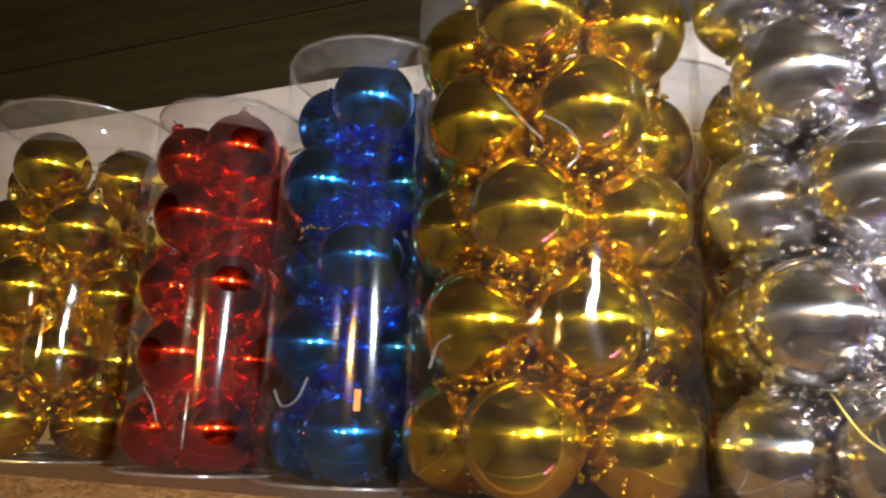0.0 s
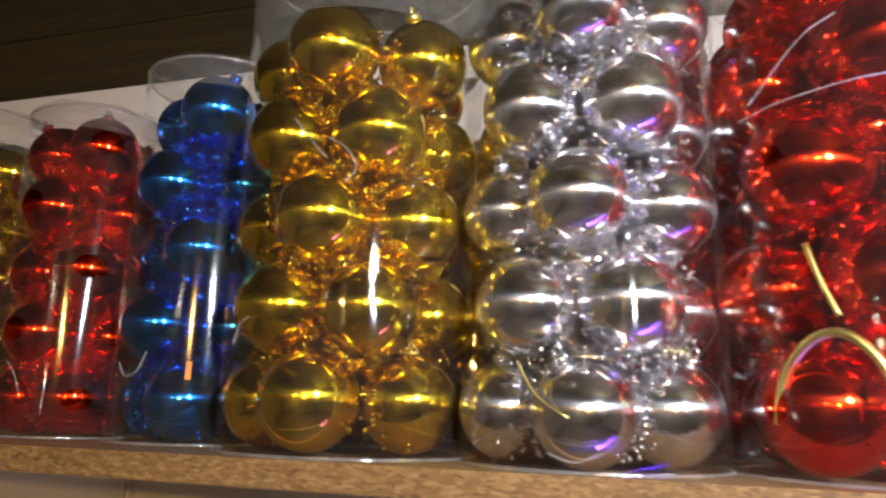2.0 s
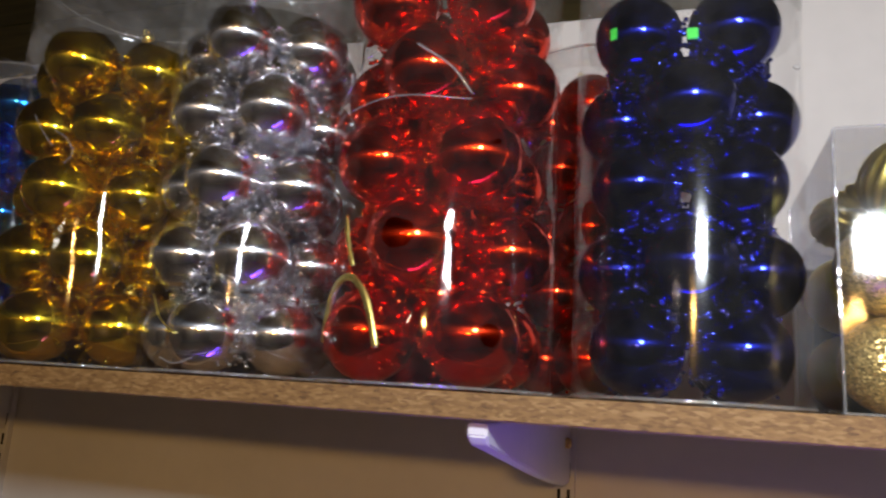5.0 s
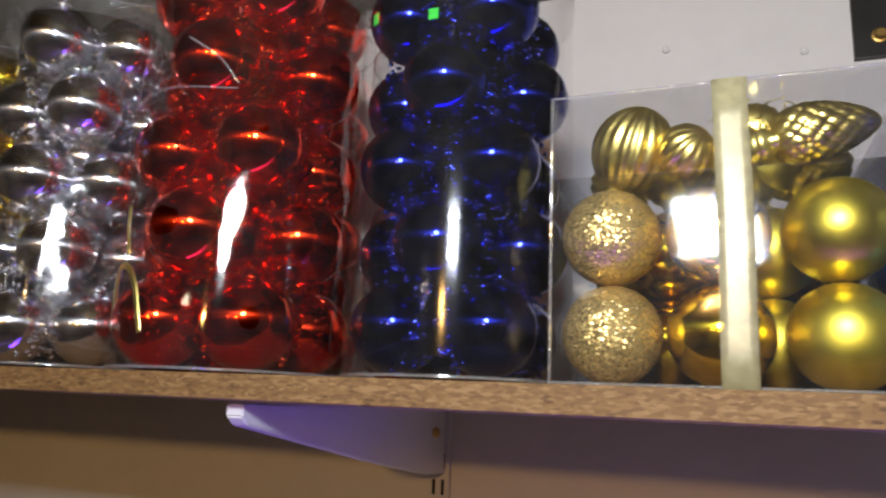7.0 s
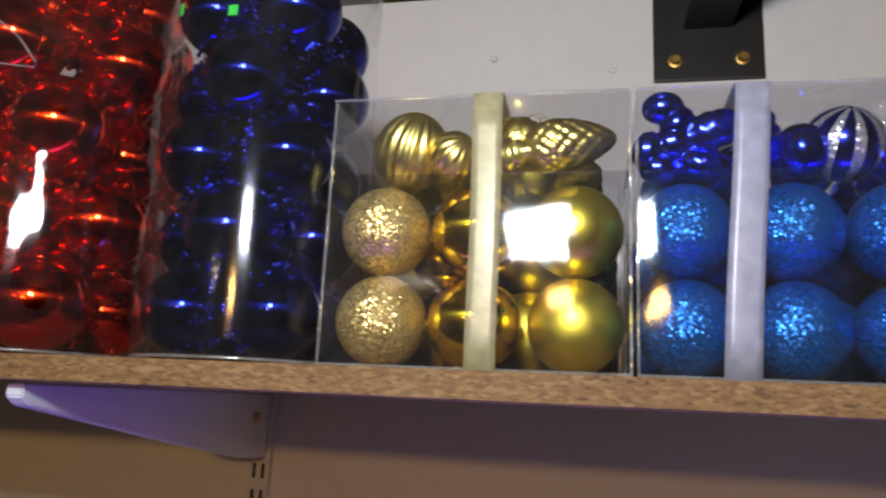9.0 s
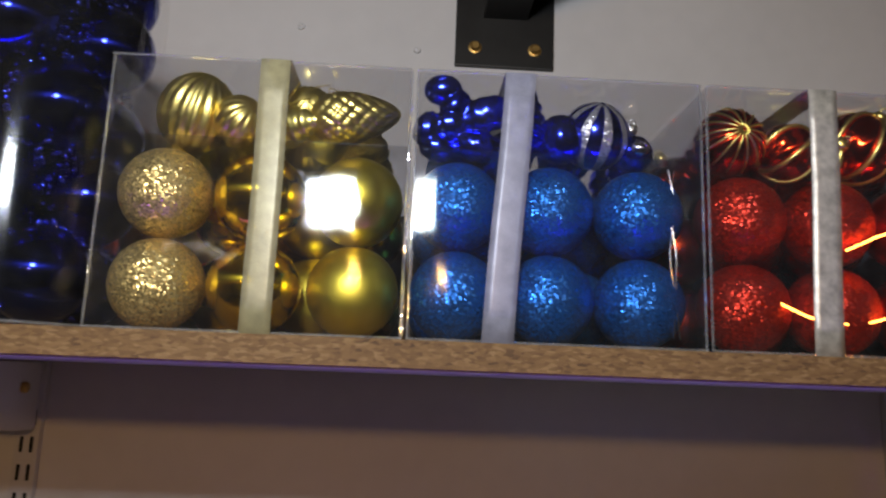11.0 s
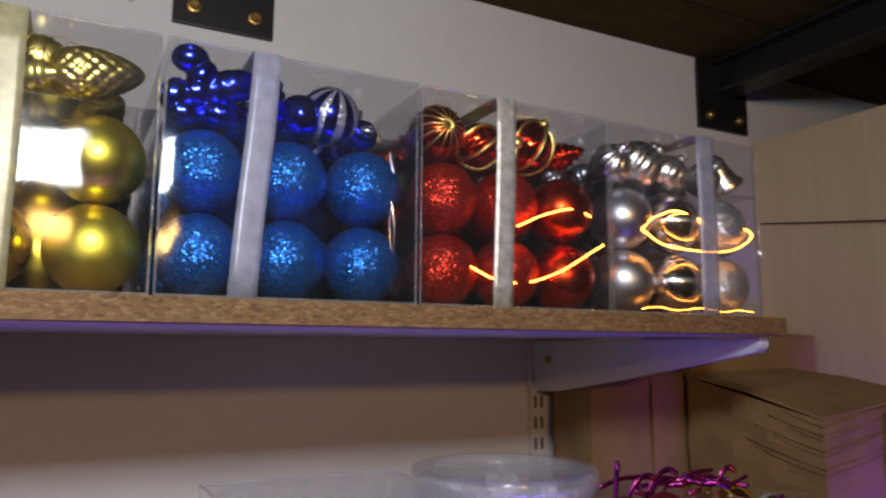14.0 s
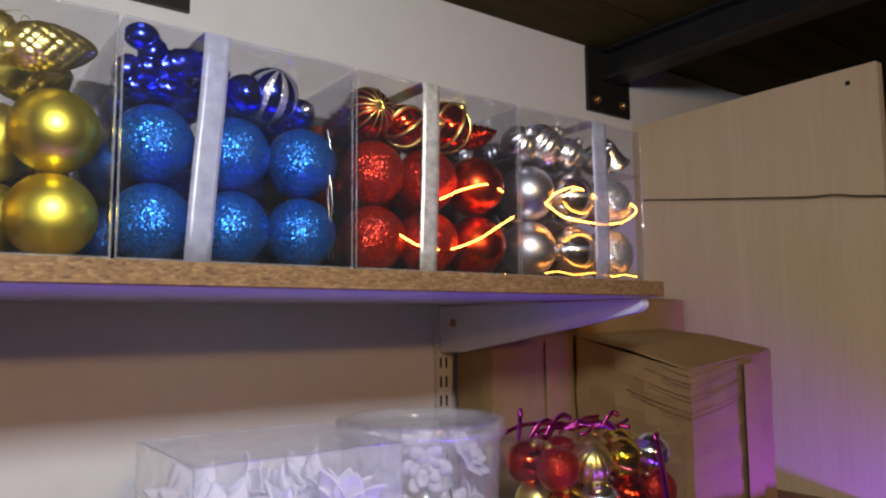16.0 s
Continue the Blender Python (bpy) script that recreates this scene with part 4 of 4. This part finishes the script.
# ---- on the lower shelf ----
def petal_flower(root, at, r, count, point, name, rot):
    """A foam flower: rings of cupped petals, round or pointed."""
    bm = bmesh.new()
    for ring, (n, tilt, size) in enumerate(((count, 62, 1.0), (count - 1, 38, 0.8), (3, 15, 0.55))):
        for k in range(n):
            m = Matrix.Rotation(2 * math.pi * (k + 0.5 * ring) / n, 4, "Z") @ Matrix.Rotation(math.radians(tilt), 4, "Y") @ Matrix.Translation((0, 0, r * 0.5 * size))
            res = bmesh.ops.create_uvsphere(bm, u_segments=10, v_segments=8, radius=1, matrix=Matrix.Diagonal((r * 0.07, r * 0.34 * size, r * 0.52 * size, 1)))
            for v in res["verts"]:
                z = v.co.z / (r * 0.52 * size)
                if point:
                    v.co.y *= max(0.05, 1 - max(0, z)) ** 0.7 + 0.05
                v.co.x += r * 0.16 * (v.co.y / (r * 0.34)) ** 2 + r * 0.10 * z * z
                v.co = m @ v.co
    ob = part(name, bm, M_WHITE, root, "white foam flower", smooth=True)
    ob.matrix_local = pose(*at, *rot)


random.seed(31)
tub = base("round_tub", 0.565, 0.155, ZL, "round clear tub full of white foam flowers", "tub")
part("bucket", lathe([(0.0, 0.0008), (0.082, 0.0008), (0.084, 0.004), (0.091, 0.168), (0.0905, 0.168), (0.0835, 0.005), (0.0, 0.002)], 48), M_FILM_MILK, tub, "milky clear bucket", smooth=True).visible_shadow = False
part("lid", lathe([(0.0, 0.172), (0.080, 0.172), (0.083, 0.177), (0.0945, 0.178), (0.0960, 0.175), (0.0960, 0.160), (0.0945, 0.160), (0.0940, 0.174), (0.084, 0.1745), (0.081, 0.1705), (0.0, 0.1705)], 56), M_FILM_MILK, tub, "clear snap-on lid", smooth=True).visible_shadow = False
for lay in range(3):
    for k in range(6):
        a = math.radians(60 * k + 30 * lay)
        petal_flower(tub, (0.054 * math.cos(a), 0.054 * math.sin(a), 0.030 + 0.052 * lay), 0.030, 6, False, "foam_flower", (random.uniform(50, 100), 0, math.degrees(a) + 90))
part("wire", tube_path(smooth_line([(-0.030, -0.094, 0.120), (-0.026, -0.095, 0.100), (-0.034, -0.094, 0.086), (-0.024, -0.095, 0.080), (-0.030, -0.094, 0.064)], 5), 0.0007, 5), M_CABLE, tub, "thin dark wire", smooth=True)

fb = base("flower_box", 0.270, 0.030, ZL, "clear box packed with white silk flowers", "flower box")
fw, fd, fh = 0.188, 0.165, 0.176
bm = bmesh.new()
for a in ((0, fw, 0, 0.0006, 0, fh), (0, fw, fd - 0.0006, fd, 0, fh), (0, 0.0006, 0.0006, fd - 0.0006, 0, fh), (fw - 0.0006, fw, 0.0006, fd - 0.0006, 0, fh), (0.0006, fw - 0.0006, 0.0006, fd - 0.0006, fh - 0.0006, fh)):
    box(bm, *a)
part("sheet", bm, M_FILM_MILK, fb, "milky clear sheet").visible_shadow = False
for px in (0, fw):
    for py in (0, fd):
        part("fold", tube_path([(px, py, 0.001), (px, py, fh / 2), (px, py, fh)], 0.0010, 6), M_FILM_EDGE, fb).visible_shadow = False
for py in (0, fd):
    part("fold", tube_path([(0, py, fh), (fw / 2, py, fh), (fw, py, fh)], 0.0010, 6), M_FILM_EDGE, fb).visible_shadow = False
for px in (0, fw):
    part("fold", tube_path([(px, 0, fh), (px, fd / 2, fh), (px, fd, fh)], 0.0010, 6), M_FILM_EDGE, fb).visible_shadow = False
part("base_tray", boxed(0.002, fw - 0.002, 0.002, fd - 0.002, 0.0005, 0.004, 0.001), M_WHITE, fb)
for k in range(3):
    for j in range(2):
        for lay in range(2):
            petal_flower(fb, (0.036 + 0.058 * k, 0.042 + 0.075 * j, 0.050 + 0.070 * lay), 0.044, 7, True, "silk_flower", (random.uniform(10, 70), random.uniform(-30, 30), random.uniform(0, 360)))

bag = base("ornament_bag", 0.772, 0.085, ZL, "clear bag of red and gold ornaments tied with pink ribbon", "ornament bag")
mats_mix = (M_RED, M_GOLD, M_RED_GLIT, M_SILVER, M_BRIGHT_GOLD)
for lay in range(3):
    for k in range(4):
        for row in range(2):
            m = mats_mix[(k * 2 + lay + row * 3) % 5]
            at = (-0.082 + 0.054 * k + 0.012 * (lay % 2), -0.022 + 0.050 * row, 0.027 + 0.046 * lay)
            if (k + lay) % 3 == 0:
                ornament(bag, "swirl_ornament", ridged_ball(0.050, 14, 4.0, 0.07), m, at, (random.uniform(0, 90), random.uniform(-40, 40), 0), "swirl-ribbed ornament")
            else:
                bauble(bag, at, 0.050, m, M_BRIGHT_GOLD)
bm = bmesh.new()
box(bm, -0.122, 0.122, -0.052, 0.058, 0.0008, 0.148, 0.012)
for v in bm.verts:
    v.co += Vector((0.002 * math.sin(v.co.z * 90), 0.002 * math.sin(v.co.x * 70), 0))
part("film", bm, M_FILM_BAG, bag, "clear film bag", smooth=True).visible_shadow = False
band(bag, [(0.062, -0.056, 0.004), (0.066, -0.058, 0.05), (0.060, -0.057, 0.10), (0.052, -0.054, 0.150)], 0.010, M_PINK, "ribbon", "pink ribbon")
for k in range(9):
    x0, x1 = random.uniform(-0.12, 0.02), random.uniform(0.0, 0.115)
    y0 = random.uniform(-0.03, 0.045)
    pts = [(x0 + (x1 - x0) * j / 6, y0 + random.uniform(-0.010, 0.010), 0.1505 + random.uniform(0.0, 0.011)) for j in range(7)]
    band(bag, pts, 0.005, M_PINK, "curled_ribbon", "pink curled ribbon")
for x0, lean, up in ((-0.112, -0.004, 0.036), (-0.095, 0.030, 0.020), (-0.070, 0.034, 0.024), (0.030, 0.020, 0.020)):
    band(bag, [(x0, 0.010, 0.149), (x0 + lean * 0.3, 0.006, 0.149 + up * 0.7), (x0 + lean * 0.7, 0.004, 0.149 + up), (x0 + lean, 0.000, 0.149 + up * 0.8)], 0.006, M_PINK, "ribbon_tail", "pink ribbon tail")


def carton(name_pts, zs, label, rows):
    """A worn corrugated carton with taped top flaps; corners in order round the top."""
    cx, cy = sum(p[0] for p in name_pts) / 4, sum(p[1] for p in name_pts) / 4
    root = base("carton", cx, cy, ZL, label, "carton", "cartons")
    loc = [Vector((p[0] - cx, p[1] - cy, 0)) for p in name_pts]
    bm = bmesh.new()
    n = 14
    lev = []
    for j in range(n + 1):
        row = []
        for k in range(4):
            a, b = loc[k], loc[(k + 1) % 4]
            for q in range(8):
                u = q / 8
                p = a.lerp(b, u)
                z = (zs[k] * (1 - u) + zs[(k + 1) % 4] * u - ZL) * j / n
                out = p.normalized()
                p = p + out * (0.0035 * noise.noise(Vector((p.x * 30, p.y * 30, z * 22))) + (0.0018 * math.sin(z * 260) if q and rows else 0))
                row.append(bm.verts.new((p.x, p.y, z + 0.0005)))
        lev.append(row)
    for a, b in zip(lev, lev[1:]):
        for k in range(32):
            bm.faces.new((a[k], a[(k + 1) % 32], b[(k + 1) % 32], b[k]))
    bm.faces.new(lev[0][::-1])
    part("body", bm, M_CARD, root)
    # flaps: two leaves that meet along the middle, slightly open
    top = [v + Vector((0, 0, z - ZL)) for v, z in zip(loc, zs)]
    for a, b, c, d in ((0, 1, 2, 3), (2, 3, 0, 1)):
        p, q = top[a], top[b]
        m1, m2 = (top[b] + top[c]) / 2, (top[d] + top[a]) / 2
        up = Vector((0, 0, 0.0035))
        bm = bmesh.new()
        lo_ = [bm.verts.new(v) for v in (p + up * 0.3, q + up * 0.3, m1 + up * 1.6, m2 + up * 1.6)]
        hi_ = [bm.verts.new(v.co + up) for v in lo_]
        bm.faces.new(lo_[::-1])
        bm.faces.new(hi_)
        for k in range(4):
            bm.faces.new((lo_[k], lo_[(k + 1) % 4], hi_[(k + 1) % 4], hi_[k]))
        part("flap", bm, M_CARD, root)
    return root, top


big, top = carton([(0.998, 0.100), (1.205, 0.096), (1.200, 0.300), (0.975, 0.300)], [1.680, 1.704, 1.735, 1.728], "crushed brown cardboard carton with torn tape", True)
to_back, to_end = (top[3] - top[0]).normalized(), (top[1] - top[0]).normalized()
for dz, back, end, rr in ((0.006, 0.050, 0.190, 0.0016), (0.017, 0.075, 0.150, 0.0011), (0.023, 0.045, 0.120, 0.0009), (0.036, 0.095, 0.165, 0.0014), (0.043, 0.070, 0.110, 0.0008), (0.058, 0.110, 0.155, 0.0014), (0.066, 0.085, 0.150, 0.0010)):
    c_ = top[0] + Vector((-0.0018, -0.0018, -dz))
    pts = smooth_line([c_ + to_back * back + Vector((0, 0, 0.003)), c_ + to_back * back * 0.5, c_ + to_back * 0.004, c_ + to_end * 0.004, c_ + to_end * end * 0.5 + Vector((0, 0, 0.003)), c_ + to_end * end + Vector((0, 0, 0.010))], 4)
    part("tape_crease", tube_path(pts, rr * 0.7, 6), M_TAPE, big, "glossy creased parcel tape", smooth=True)
mid = (Vector(top[0]) + Vector(top[1])) / 2
bm = bmesh.new()
box(bm, -0.02, 0.02, -0.0012, 0.0, -0.20, 0.0)
tp = part("tape_strip", bm, M_TAPE, big, "shiny parcel tape")
tp.matrix_local = Matrix.Translation(mid + Vector((0.030, -0.012, -0.004))) 
small, top = carton([(0.806, 0.312), (0.985, 0.312), (0.985, 0.400), (0.806, 0.400)], [1.725, 1.729, 1.729, 1.725], "plain brown cardboard carton", False)
bm = bmesh.new()
box(bm, -0.012, 0.012, -0.0012, 0.0, -0.20, 0.0)
tp = part("tape_strip", bm, M_TAPE, small, "shiny parcel tape")
tp.matrix_local = pose(0.03, -0.0485, 0.250)
carton([(0.992, 0.306), (1.280, 0.306), (1.280, 0.404), (0.992, 0.404)], [1.792, 1.788, 1.788, 1.792], "plain brown cardboard carton standing against the wall", False)
